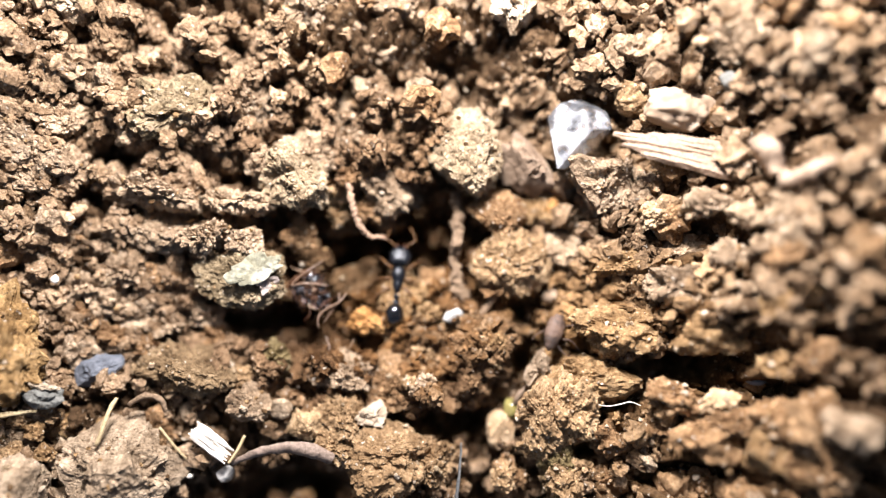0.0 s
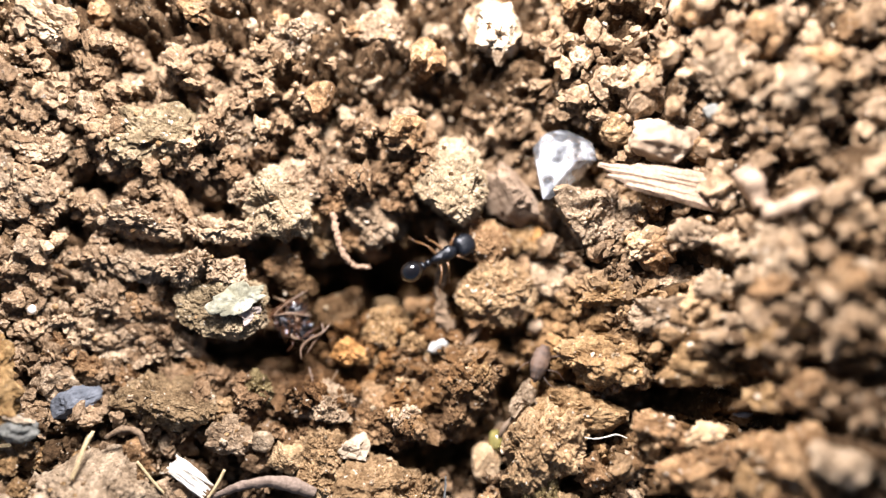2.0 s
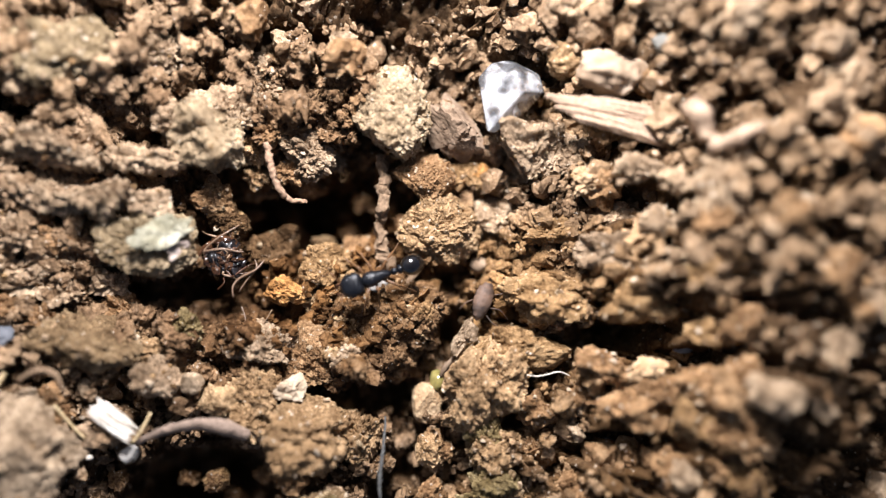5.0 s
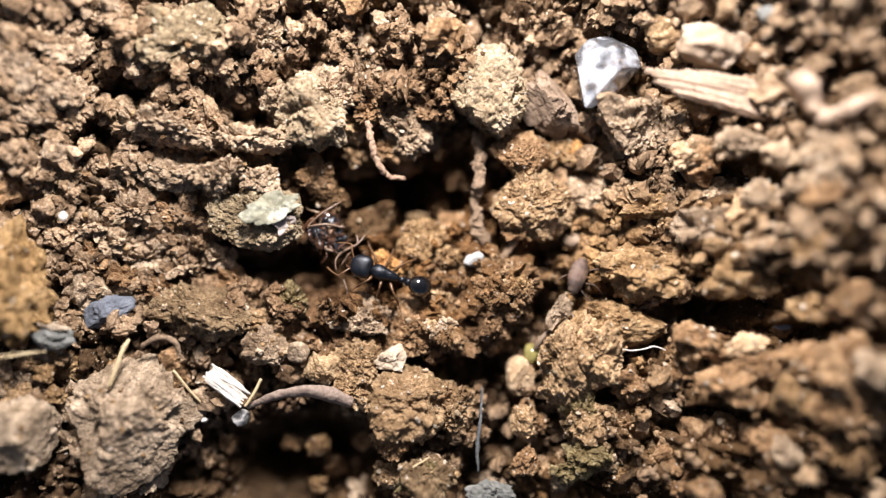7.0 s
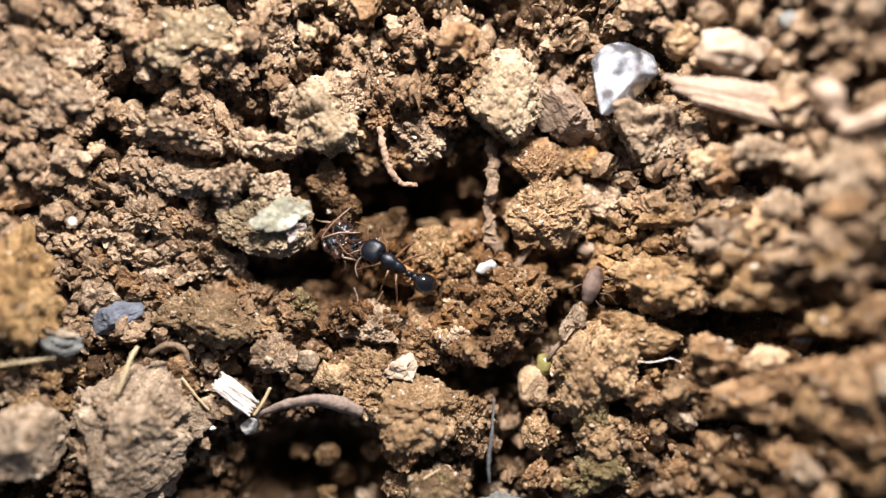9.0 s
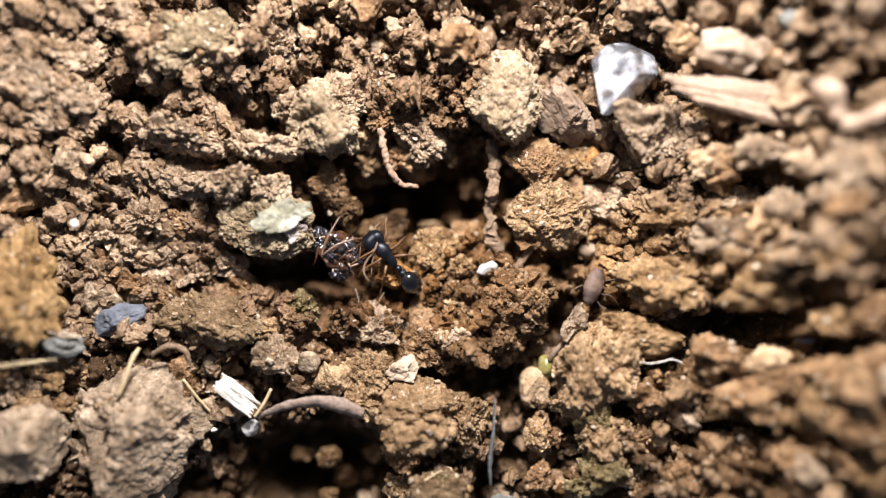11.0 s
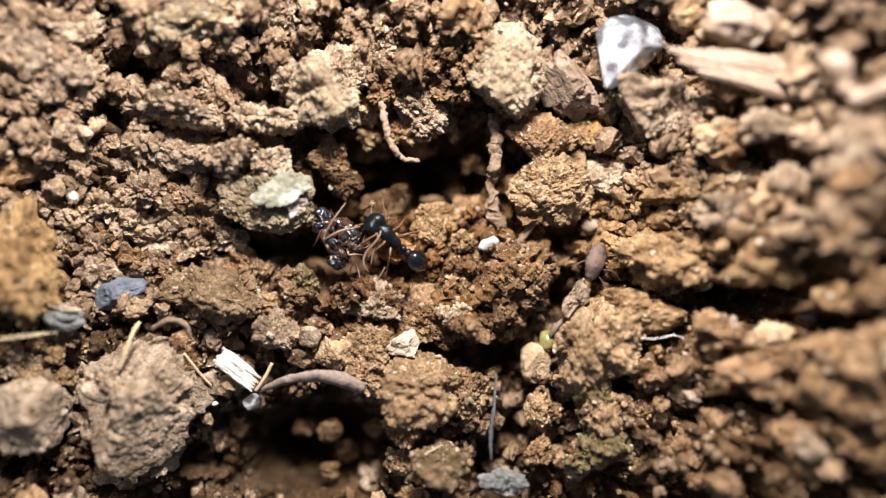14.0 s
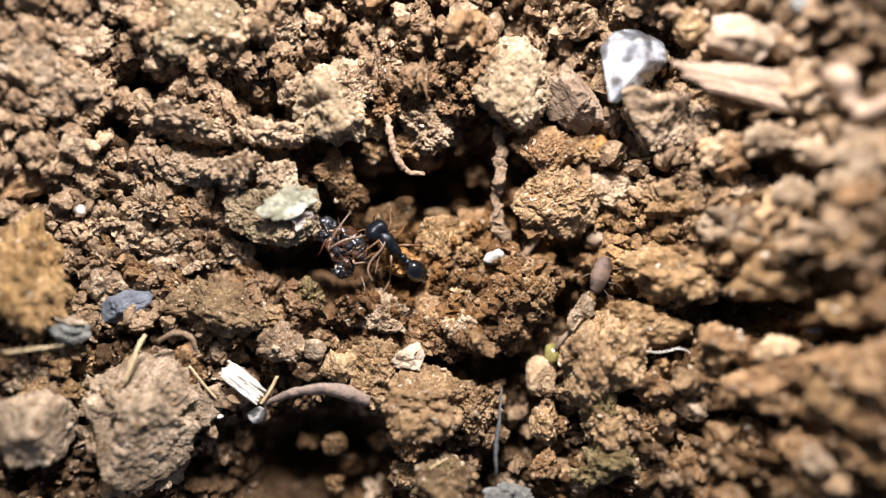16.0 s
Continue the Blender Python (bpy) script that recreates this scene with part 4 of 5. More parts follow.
clod('near_clod', 0.88, -7.92, -2.30, (2.40, 2.60, 1.80), 30, TAN_CLOD, 'crumbly tan clod with a ragged overhanging edge', faces=2, grains=0.2, seed=585)
clod('near_clod', -2.27, -9.45, -2.10, (1.72, 1.67, 1.36), 0, BROWN_CLOD, 'small crumbly clod on the loose soil', seed=590)
clod('near_clod', -7.60, -3.12, -4.40, (1.78, 1.84, 1.45), 0, OLIVE, 'olive crumbly clod on the loose soil', seed=597)
clod('round_pebble', 4.32, -6.29, -2.60, (1.68, 1.62, 1.32), 0, TAN_PEBBLE, 'rounded tan pebble on the loose soil', category='pebble', faces=3, grains=0.03, grit=0.03, uneven=0.18, seed=604)
pebble('green_bead', 4.96, -5.24, -2.30, (0.87, 1.04, 0.76), 0, BEAD, 'small glassy greenish bead', category='grain', faces=0, seed=611)
strand('bead_stalk', [(5.05, -4.95, -1.9), (5.3, -4.45, -1.6), (5.75, -3.9, -1.4)], (0.12, 0.16, 0.10), PURPLE_STONE, 'short purple-grey stalk beside a glassy bead', 'stalk', rough=0.2)
clod('near_clod', 6.20, -5.52, -0.90, (2.34, 3.46, 2.32), 15, TAN_CLOD, 'pale tan crumbly clod', faces=3, seed=618)
clod('near_clod', 7.50, -4.86, -0.50, (2.60, 3.32, 2.37), 30, TAN_CLOD, 'pale tan crumbly clod', faces=4, seed=625)
clod('small_clod', 4.64, -8.75, -2.30, (1.60, 1.54, 1.26), 0, BROWN_CLOD, 'small rounded clod on the loose soil', seed=632)
clod('olive_clump', 7.50, -8.71, -1.50, (2.37, 2.26, 1.85), 0, OLIVE, 'olive mossy soil clump', category='soil clod', seed=639)
clod('grey_slate', 2.63, -11.88, -1.20, (1.97, 1.26, 1.20), 0, SLATE, 'flat grey slate chip', category='stone', faces=5, grains=0.05, grit=0.04, seed=646)
strand('dark_sliver', [(2.16, -6.80, -1.40), (1.95, -8.34, -0.80), (1.77, -9.65, -0.70), (1.82, -10.83, -0.70)], (0.04, 0.11, 0.13, 0.05), GREY_FIBRE, 'dark grey fibrous sliver', 'sliver', rough=0.4, flat=0.5)
clod('mossy_clod', -0.66, -11.01, -1.30, (3.26, 1.90, 2.06), 0, OLIVE, 'mossy yellowish clod on the loose soil', category='soil clod', seed=653)

strand('moss_fibre', [(-2.00, -11.01, -1.00), (-1.21, -10.45, -0.80), (-0.53, -10.08, -0.90)], (0.05, 0.06, 0.03), STRAW, 'thin yellowish moss fibre on a mossy clod', 'fibre')
strand('moss_fibre', [(-1.72, -11.33, -1.00), (-0.67, -10.82, -0.80), (0.15, -10.69, -0.90)], (0.05, 0.06, 0.03), STRAW, 'thin yellowish moss fibre on a mossy clod', 'fibre')
strand('pale_hair', [(-21.08, -5.18, -1.00), (-19.57, -4.98, -0.90), (-18.38, -4.90, -1.00)], (0.04, 0.04, 0.03), STRAW, 'thin pale hair on the loose soil', 'hair')
clod('moss_crumb', 7.01, -8.18, -1.00, (2.06, 1.76, 1.44), 20, MOSS, 'olive green mossy crumb beside the clods', category='moss crumb', grains=0.14, grain_size=0.3, seed=1790)
clod('moss_crumb', 7.67, -10.07, -0.90, (2.35, 1.76, 1.56), 15, MOSS, 'pale olive leaf-like flake of moss', category='moss crumb', grains=0.14, grain_size=0.3, seed=1718)
clod('moss_crumb', 6.48, -10.93, -1.20, (1.35, 1.18, 0.96), 0, MOSS, 'small olive mossy crumb', category='moss crumb', grains=0.14, grain_size=0.3, seed=1770)
clod('moss_crumb', -1.04, -10.98, -1.20, (1.76, 1.00, 1.04), 30, MOSS, 'yellowish moss on the near clod', category='moss crumb', grains=0.14, grain_size=0.3, seed=1791)
clod('moss_crumb', -7.55, -2.65, -2.75, (1.6, 1.9, 1.0), 30, MOSS, 'small olive green mossy crumb', category='moss crumb', grains=0.22, grain_size=0.25, uneven=0.4, seed=1745)
clod('moss_crumb', 4.29, -10.57, -1.50, (1.18, 1.47, 1.00), -20, BROWN_CLOD, 'narrow brown crumb on the loose soil', category='moss crumb', grains=0.14, grain_size=0.3, seed=1787)

strand('root_hair', [(-4.83, -1.40, -2.40), (-4.63, -2.06, -2.40), (-4.71, -2.72, -2.40), (-4.33, -3.28, -2.40)], (0.035, 0.03, 0.02), DARK_TWIG, 'thin dark root hair below the ants', 'hair')
strand('root_hair', [(-3.37, -1.56, -2.40), (-3.78, -2.23, -2.40), (-4.25, -2.53, -2.40), (-4.43, -2.81, -2.40)], (0.035, 0.03, 0.02), PALE_ROOT, 'thin pale root hair below the ants', 'hair')
strand('root_hair', [(-5.62, -3.67, -2.30), (-5.70, -3.20, -2.30), (-5.46, -2.87, -2.30)], (0.03, 0.03, 0.02), PALE_ROOT, 'thin curved root hair on a clod', 'hair')

# the far side and the right slope
husk()
strand('pale_hair', [(8.77, -4.87, 0.50), (9.25, -4.94, 0.70), (9.83, -4.85, 0.80), (10.29, -4.74, 0.90), (10.84, -4.92, 0.90)], (0.02, 0.03, 0.03, 0.03, 0.02), WHITE_CHIP, 'short white curved hair', 'hair', steps=8)
pebble('blue_grain', 8.46, -4.99, 0.30, (0.52, 0.54, 0.42), 0, BLUE_GRAIN, 'bluish grey grain on the loose soil', category='grain', seed=667)
clod('slope_clod', 10.09, -1.01, 0.54, (4.80, 2.74, 3.07), 0, OCHRE_CLOD, 'broad ochre crumbly clod', category='soil clod', seed=674)
clod('slope_clod', 8.70, -3.70, -0.80, (3.94, 2.53, 2.59), 0, OCHRE_CLOD, 'ochre crumbly clod on the loose soil', seed=681)
clod('slope_clod', 9.71, 1.21, -1.40, (3.20, 2.10, 2.12), 0, OCHRE_CLOD, 'ochre angular clod on the loose soil', faces=4, seed=688)
clod('slope_clod', 8.66, 3.12, -2.00, (2.97, 2.67, 2.25), 0, CLOD, 'brown crumbly clod on the loose soil', seed=695)
clod('slope_clod', 9.21, 6.32, 1.00, (3.58, 3.03, 2.64), 0, CLOD, 'grey-brown angular clod on the loose soil', category='soil clod', faces=5, seed=702)
clod('slope_clod', 11.26, 5.81, 1.37, (1.92, 1.75, 1.47), 0, CLOD, 'tan clod on the loose soil', seed=709)
clod('slope_clod', 11.74, 4.52, 2.18, (1.97, 1.60, 1.44), 0, TAN_PEBBLE, 'pale tan lump on the loose soil', category='stone', faces=5, grains=0.1, seed=716)
clod('slope_clod', 10.41, 2.08, 0.64, (2.48, 1.66, 1.67), 0, OCHRE_CLOD, 'ochre clod on the loose soil', seed=723)
pebble('grey_pebble', 7.55, 0.80, -2.20, (1.40, 1.10, 0.95), 0, CREAM_PEBBLE, 'small pale grey pebble between the clods', category='pebble', seed=730)
clod('slope_clod', 12.46, -8.29, -2.86, (3.57, 2.97, 2.66), 0, BROWN_CLOD, 'tan rounded clod on the loose soil', seed=737)
clod('slope_clod', 9.70, -6.70, -0.20, (2.20, 1.65, 1.54), 0, BROWN_CLOD, 'tan rounded clod on the loose soil', seed=744)
clod('slope_clod', 12.43, -4.56, 1.86, (3.15, 1.36, 1.82), -10, BROWN_CLOD, 'pale tan clod on the loose soil', seed=751)
clod('slope_clod', 14.00, -4.58, 2.95, (1.78, 1.02, 1.13), 0, TAN_PEBBLE, 'pale tan stone on the loose soil', category='stone', faces=6, grains=0.1, seed=758)
clod('slope_clod', 13.44, -6.32, 2.39, (2.83, 2.58, 2.19), 0, BROWN_CLOD, 'tan clod on the loose soil', seed=765)
pebble('blue_grain', 13.80, -8.64, -1.28, (1.03, 0.91, 0.78), 0, BLUE_GRAIN, 'bluish white grain on the loose soil', category='grain', seed=772)
pebble('blue_grain', 16.28, -3.67, 2.23, (1.05, 0.53, 0.63), 0, BLUE_GRAIN, 'bluish white grain on the loose soil', category='grain', seed=779)
clod('slope_clod', 11.62, -9.89, 0.09, (2.99, 1.36, 1.76), 35, BROWN_CLOD, 'tan oblong clod on the loose soil', seed=786)
clod('slope_clod', 13.85, -1.31, 2.74, (3.63, 2.07, 2.31), 0, OCHRE_CLOD, 'ochre clod on the loose soil', seed=793)
clod('slope_clod', 15.49, -9.91, 2.77, (3.80, 1.52, 2.16), -40, BROWN_CLOD, 'tan long clod on the loose soil', seed=800)
clod('slope_clod', 12.68, 1.01, 2.79, (3.38, 1.82, 2.10), 0, CLOD, 'tan clod on the loose soil', seed=807)
clod('slope_clod', 7.93, -10.32, -1.00, (1.94, 1.39, 1.33), 0, OLIVE, 'olive clod on the loose soil', category='soil clod', seed=814)
strand('pale_root', [(14.93, 7.36, 6.21), (15.30, 6.59, 6.35), (15.61, 5.50, 6.38)], (0.47, 0.57, 0.38), WOOD, 'thick pale root piece', 'root', rough=0.55)
strand('pale_root', [(15.62, 5.27, 6.35), (16.47, 5.49, 6.91), (17.54, 5.95, 7.49)], (0.32, 0.37, 0.32), WOOD, 'pale root piece lying on the slope', 'root', rough=0.55)
clod('top_stone', 4.75, 15.88, 1.60, (2.53, 3.13, 2.27), 0, WHITE_PEBBLE, 'bright white-yellow rough stone', category='stone', faces=6, grains=0.06, grit=0.05, seed=821)
pebble('white_grain', -11.64, 17.35, 0.20, (0.79, 0.79, 0.63), 0, WHITE_CHIP, 'bright white grain on the loose soil', category='grain', seed=828)
pebble('green_stone', 14.25, 10.25, 5.25, (1.35, 0.92, 0.91), 0, SLATE, 'pale greenish stone on the loose soil', category='stone', seed=835)
clod('top_clod', 10.90, 12.58, 3.45, (3.15, 2.00, 2.09), 25, CLOD, 'tan clod on the loose soil', seed=842)
clod('top_clod', 14.56, 12.15, 6.08, (3.75, 1.87, 2.28), 25, CLOD, 'tan clod on the loose soil', seed=849)
clod('top_clod', 8.49, 14.39, 1.98, (1.79, 1.49, 1.33), 0, CLOD, 'small tan clod on the loose soil', seed=856)
clod('top_clod', -1.33, 16.00, 0.53, (2.75, 1.53, 1.73), 0, CLOD, 'small tan clod on the loose soil', seed=863)
clod('top_clod', -5.55, 15.60, 0.32, (2.73, 1.82, 1.84), 0, CLOD, 'small tan clod on the loose soil', seed=870)
clod('top_clod', -17.72, 15.69, 0.38, (3.52, 1.76, 2.14), -30, CLOD, 'pale tan clod on the loose soil', seed=877)
clod('slope_clod', 14.56, -5.62, 3.27, (2.27, 1.51, 1.53), -10, BROWN_CLOD, 'pale tan crumbly clod on the slope', seed=884)
clod('slope_clod', 15.82, -5.30, 4.20, (1.97, 1.72, 1.49), 20, BROWN_CLOD, 'pale tan crumbly clod on the slope', seed=891)
clod('slope_clod', 15.61, -7.07, 3.60, (2.74, 1.49, 1.71), -20, OCHRE_CLOD, 'ochre crumbly clod on the slope', seed=898)
clod('slope_clod', 17.37, -5.01, 4.96, (2.17, 1.93, 1.66), 0, BROWN_CLOD, 'pale tan crumbly clod on the slope', seed=905)
clod('slope_clod', 16.97, -6.99, 4.29, (1.96, 1.71, 1.48), 30, BROWN_CLOD, 'pale tan crumbly clod on the slope', seed=912)
clod('slope_clod', 18.01, -7.43, 4.62, (2.18, 2.18, 1.77), 10, BROWN_CLOD, 'pale tan crumbly clod on the slope', seed=919)
clod('slope_clod', 14.17, -8.97, 0.95, (2.14, 1.61, 1.50), -20, BROWN_CLOD, 'pale tan crumbly clod on the slope', seed=926)
clod('slope_clod', 15.14, -9.21, 2.52, (1.79, 1.28, 1.24), -30, BROWN_CLOD, 'pale tan crumbly clod on the slope', seed=933)
clod('slope_clod', 16.47, -9.07, 3.36, (2.25, 1.50, 1.52), -30, BROWN_CLOD, 'pale tan crumbly clod on the slope', seed=940)
clod('slope_clod', 18.15, -9.99, 3.73, (2.23, 1.73, 1.60), -20, OCHRE_CLOD, 'ochre crumbly clod on the slope', seed=947)
clod('slope_clod', 14.49, 0.36, 4.23, (2.24, 1.49, 1.51), 10, CLOD, 'pale tan crumbly clod on the slope', seed=954)
clod('slope_clod', 15.87, -0.22, 5.24, (2.17, 1.45, 1.46), 20, OCHRE_CLOD, 'ochre crumbly clod on the slope', seed=961)
clod('slope_clod', 16.97, 0.46, 5.89, (1.90, 1.43, 1.34), 10, OCHRE_CLOD, 'ochre crumbly clod on the slope', seed=968)
clod('slope_clod', 14.44, 2.13, 4.22, (2.00, 1.25, 1.31), 10, CLOD, 'pale tan crumbly clod on the slope', seed=975)
clod('slope_clod', 15.56, 2.49, 5.14, (2.20, 1.22, 1.38), 15, CLOD, 'pale tan crumbly clod on the slope', seed=982)
clod('slope_clod', 16.82, 2.62, 5.91, (1.92, 1.44, 1.35), 10, CLOD, 'pale tan crumbly clod on the slope', seed=989)
clod('slope_clod', 13.57, 4.75, 3.85, (2.29, 1.27, 1.44), 20, CLOD, 'pale tan crumbly clod on the slope', seed=996)
clod('slope_clod', 15.08, 4.05, 4.80, (1.98, 1.24, 1.30), 20, CLOD, 'pale tan crumbly clod on the slope', seed=1003)
clod('slope_clod', 16.61, 4.07, 5.95, (2.16, 1.44, 1.45), 20, CLOD, 'pale tan crumbly clod on the slope', seed=1010)
clod('slope_clod', 12.20, -11.18, 0.26, (2.43, 1.35, 1.52), 20, BROWN_CLOD, 'pale tan crumbly clod on the slope', seed=1017)
clod('slope_clod', 10.22, -11.17, -1.02, (2.51, 1.67, 1.69), 0, OCHRE_CLOD, 'ochre crumbly clod on the slope', seed=1024)
clod('slope_clod', 13.50, 2.87, 1.41, (2.18, 1.09, 1.33), 0, CLOD, 'pale tan crumbly clod on the slope', seed=1031)
clod('slope_clod', 11.75, -5.80, 0.94, (2.15, 1.61, 1.52), 0, BROWN_CLOD, 'pale tan crumbly clod on the slope', seed=1038)
clod('slope_clod', 9.75, -8.73, -1.14, (1.97, 1.69, 1.47), 0, BROWN_CLOD, 'pale tan crumbly clod on the slope', seed=1045)
clod('slope_clod', 16.33, -3.10, 4.37, (2.22, 1.23, 1.39), 0, OCHRE_CLOD, 'ochre crumbly clod on the slope', seed=1052)
clod('slope_clod', 17.23, -2.62, 5.65, (1.90, 1.66, 1.44), 0, BROWN_CLOD, 'pale tan crumbly clod on the slope', seed=1059)
clod('slope_clod', 12.51, -3.11, -3.00, (2.42, 1.51, 1.59), 0, BROWN_CLOD, 'pale tan crumbly clod on the slope', seed=1066)
clod('granular_clod', -16.54, 3.21, -3.30, (2.00, 1.26, 1.30), 0, CLOD, 'flat lit heap of fine tan granules', grains=0.42, grain_size=0.5, uneven=0.5, level=5, seed=1073)
clod('granular_clod', -15.65, 2.02, -3.30, (2.29, 1.43, 1.49), 0, CLOD, 'flat lit heap of fine tan granules', grains=0.42, grain_size=0.5, uneven=0.5, level=5, seed=1080)
clod('granular_clod', -14.44, 2.63, -3.30, (1.72, 1.15, 1.15), 0, BROWN_CLOD, 'flat lit heap of fine tan granules', grains=0.42, grain_size=0.5, uneven=0.5, level=5, seed=1087)
clod('granular_clod', -13.30, 1.90, -3.30, (2.01, 1.27, 1.31), 0, BROWN_CLOD, 'flat lit heap of fine tan granules', grains=0.42, grain_size=0.5, uneven=0.5, level=5, seed=1094)
clod('granular_clod', -17.39, 1.31, -3.30, (1.82, 1.13, 1.18), 0, CLOD, 'flat lit heap of fine tan granules', grains=0.42, grain_size=0.5, uneven=0.5, level=5, seed=1101)
clod('granular_clod', -16.26, 0.52, -3.70, (2.30, 1.32, 1.45), 0, CLOD, 'flat lit heap of fine tan granules', grains=0.42, grain_size=0.5, uneven=0.5, level=5, seed=1108)
clod('granular_clod', -14.20, 0.94, -3.70, (2.03, 1.27, 1.32), 0, CLOD, 'flat lit heap of fine tan granules', grains=0.42, grain_size=0.5, uneven=0.5, level=5, seed=1115)
clod('granular_clod', -12.36, 0.75, -3.70, (1.74, 1.28, 1.21), 0, CLOD, 'flat lit heap of fine tan granules', grains=0.42, grain_size=0.5, uneven=0.5, level=5, seed=1122)
clod('granular_clod', -14.97, -0.32, -3.70, (2.01, 1.27, 1.31), 0, CLOD, 'flat lit heap of fine tan granules', grains=0.42, grain_size=0.5, uneven=0.5, level=5, seed=1129)
clod('granular_clod', -17.45, -0.22, -3.70, (1.71, 1.14, 1.14), 0, BROWN_CLOD, 'flat lit heap of fine tan granules', grains=0.42, grain_size=0.5, uneven=0.5, level=5, seed=1136)
clod('granular_clod', -13.28, -0.72, -3.70, (1.62, 1.15, 1.11), 0, CLOD, 'flat lit heap of fine tan granules', grains=0.42, grain_size=0.5, uneven=0.5, level=5, seed=1143)
clod('granular_clod', -11.19, -0.25, -3.70, (1.45, 1.05, 1.00), 0, CLOD, 'flat lit heap of fine tan granules', grains=0.42, grain_size=0.5, uneven=0.5, level=5, seed=1150)
clod('granular_clod', -18.10, 4.32, -3.30, (2.00, 1.14, 1.26), 0, BROWN_CLOD, 'flat lit heap of fine tan granules', grains=0.42, grain_size=0.5, uneven=0.5, level=5, seed=1157)
clod('granular_clod', -19.94, 3.40, -3.30, (1.98, 1.13, 1.25), 0, CLOD, 'flat lit heap of fine tan granules', grains=0.42, grain_size=0.5, uneven=0.5, level=5, seed=1164)
clod('granular_clod', -19.12, 0.33, -3.70, (1.71, 1.14, 1.14), 0, CLOD, 'flat lit heap of fine tan granules', grains=0.42, grain_size=0.5, uneven=0.5, level=5, seed=1171)
clod('granular_clod', -16.13, -1.32, -4.00, (2.02, 1.15, 1.27), 0, BROWN_CLOD, 'flat lit heap of fine tan granules', grains=0.42, grain_size=0.5, uneven=0.5, level=5, seed=1178)
clod('granular_clod', -14.15, -1.88, -4.00, (2.03, 1.16, 1.27), 0, BROWN_CLOD, 'flat lit heap of fine tan granules', grains=0.42, grain_size=0.5, uneven=0.5, level=5, seed=1185)
clod('granular_clod', -10.49, -1.54, -4.00, (1.76, 1.29, 1.22), 0, BROWN_CLOD, 'flat lit heap of fine tan granules', grains=0.42, grain_size=0.5, uneven=0.5, level=5, seed=1192)
clod('granular_clod', -12.50, 2.88, -3.30, (1.45, 1.16, 1.04), 0, BROWN_CLOD, 'flat lit heap of fine tan granules', grains=0.42, grain_size=0.5, uneven=0.5, level=5, seed=1199)
clod('tan_clod', 7.41, -8.56, -0.90, (2.11, 1.94, 1.62), 0, TAN_CLOD, 'pale tan crumbly clod by an olive clump', seed=1206)
clod('tan_clod', 4.34, -8.58, -1.90, (1.36, 1.36, 1.09), 0, TAN_CLOD, 'small rounded tan clod', seed=1213)
clod('tan_clod', 6.04, -7.06, -1.20, (1.68, 1.40, 1.23), 0, TAN_CLOD, 'pale tan crumbly clod', seed=1220)
clod('tan_clod', -4.26, -6.88, -2.40, (1.97, 1.69, 1.46), 0, TAN_CLOD, 'crumbly tan clod with pits', seed=1227)
clod('tan_clod', -2.49, -11.13, -3.00, (1.70, 1.13, 1.13), 0, TAN_CLOD, 'pale clod down in the pit', seed=1234)
clod('tan_clod', -5.21, -3.25, -3.40, (1.34, 1.16, 1.00), 0, TAN_CLOD, 'small crumbly tan clod', seed=1241)
clod('tan_clod', -9.16, -3.56, -3.20, (1.43, 1.26, 1.07), 0, TAN_CLOD, 'small crumbly tan clod', seed=1248)
clod('tan_clod', 2.42, -3.19, -3.20, (1.78, 1.30, 1.23), 0, BROWN_CLOD, 'small crumbly brown clod', seed=1255)
# clods in the hole; the darkest brown ones add to its shade by colour
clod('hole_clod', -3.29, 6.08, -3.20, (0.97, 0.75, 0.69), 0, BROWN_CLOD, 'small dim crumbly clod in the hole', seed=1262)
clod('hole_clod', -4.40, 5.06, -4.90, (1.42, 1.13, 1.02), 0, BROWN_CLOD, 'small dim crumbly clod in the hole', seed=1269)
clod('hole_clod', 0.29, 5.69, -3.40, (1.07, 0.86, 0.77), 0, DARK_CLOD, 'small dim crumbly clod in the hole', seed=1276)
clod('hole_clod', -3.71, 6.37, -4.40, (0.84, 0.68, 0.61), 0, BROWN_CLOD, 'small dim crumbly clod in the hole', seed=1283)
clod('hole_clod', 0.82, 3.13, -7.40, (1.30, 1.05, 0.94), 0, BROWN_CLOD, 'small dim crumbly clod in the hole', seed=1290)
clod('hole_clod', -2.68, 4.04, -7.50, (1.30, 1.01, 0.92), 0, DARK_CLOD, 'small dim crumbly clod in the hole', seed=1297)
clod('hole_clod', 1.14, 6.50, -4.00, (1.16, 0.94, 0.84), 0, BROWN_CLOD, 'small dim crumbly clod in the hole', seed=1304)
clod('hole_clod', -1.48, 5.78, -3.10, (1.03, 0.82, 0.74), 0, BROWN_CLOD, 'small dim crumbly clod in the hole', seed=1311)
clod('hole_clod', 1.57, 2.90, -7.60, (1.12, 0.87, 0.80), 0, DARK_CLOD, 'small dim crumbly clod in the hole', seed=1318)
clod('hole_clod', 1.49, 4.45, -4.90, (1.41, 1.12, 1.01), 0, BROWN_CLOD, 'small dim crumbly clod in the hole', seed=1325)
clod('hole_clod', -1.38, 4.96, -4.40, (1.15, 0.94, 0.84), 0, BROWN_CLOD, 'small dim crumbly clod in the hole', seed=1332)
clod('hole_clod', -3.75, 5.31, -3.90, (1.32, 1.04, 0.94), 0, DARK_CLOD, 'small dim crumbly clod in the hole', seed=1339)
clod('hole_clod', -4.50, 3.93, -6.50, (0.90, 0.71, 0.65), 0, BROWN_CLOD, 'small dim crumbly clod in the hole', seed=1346)
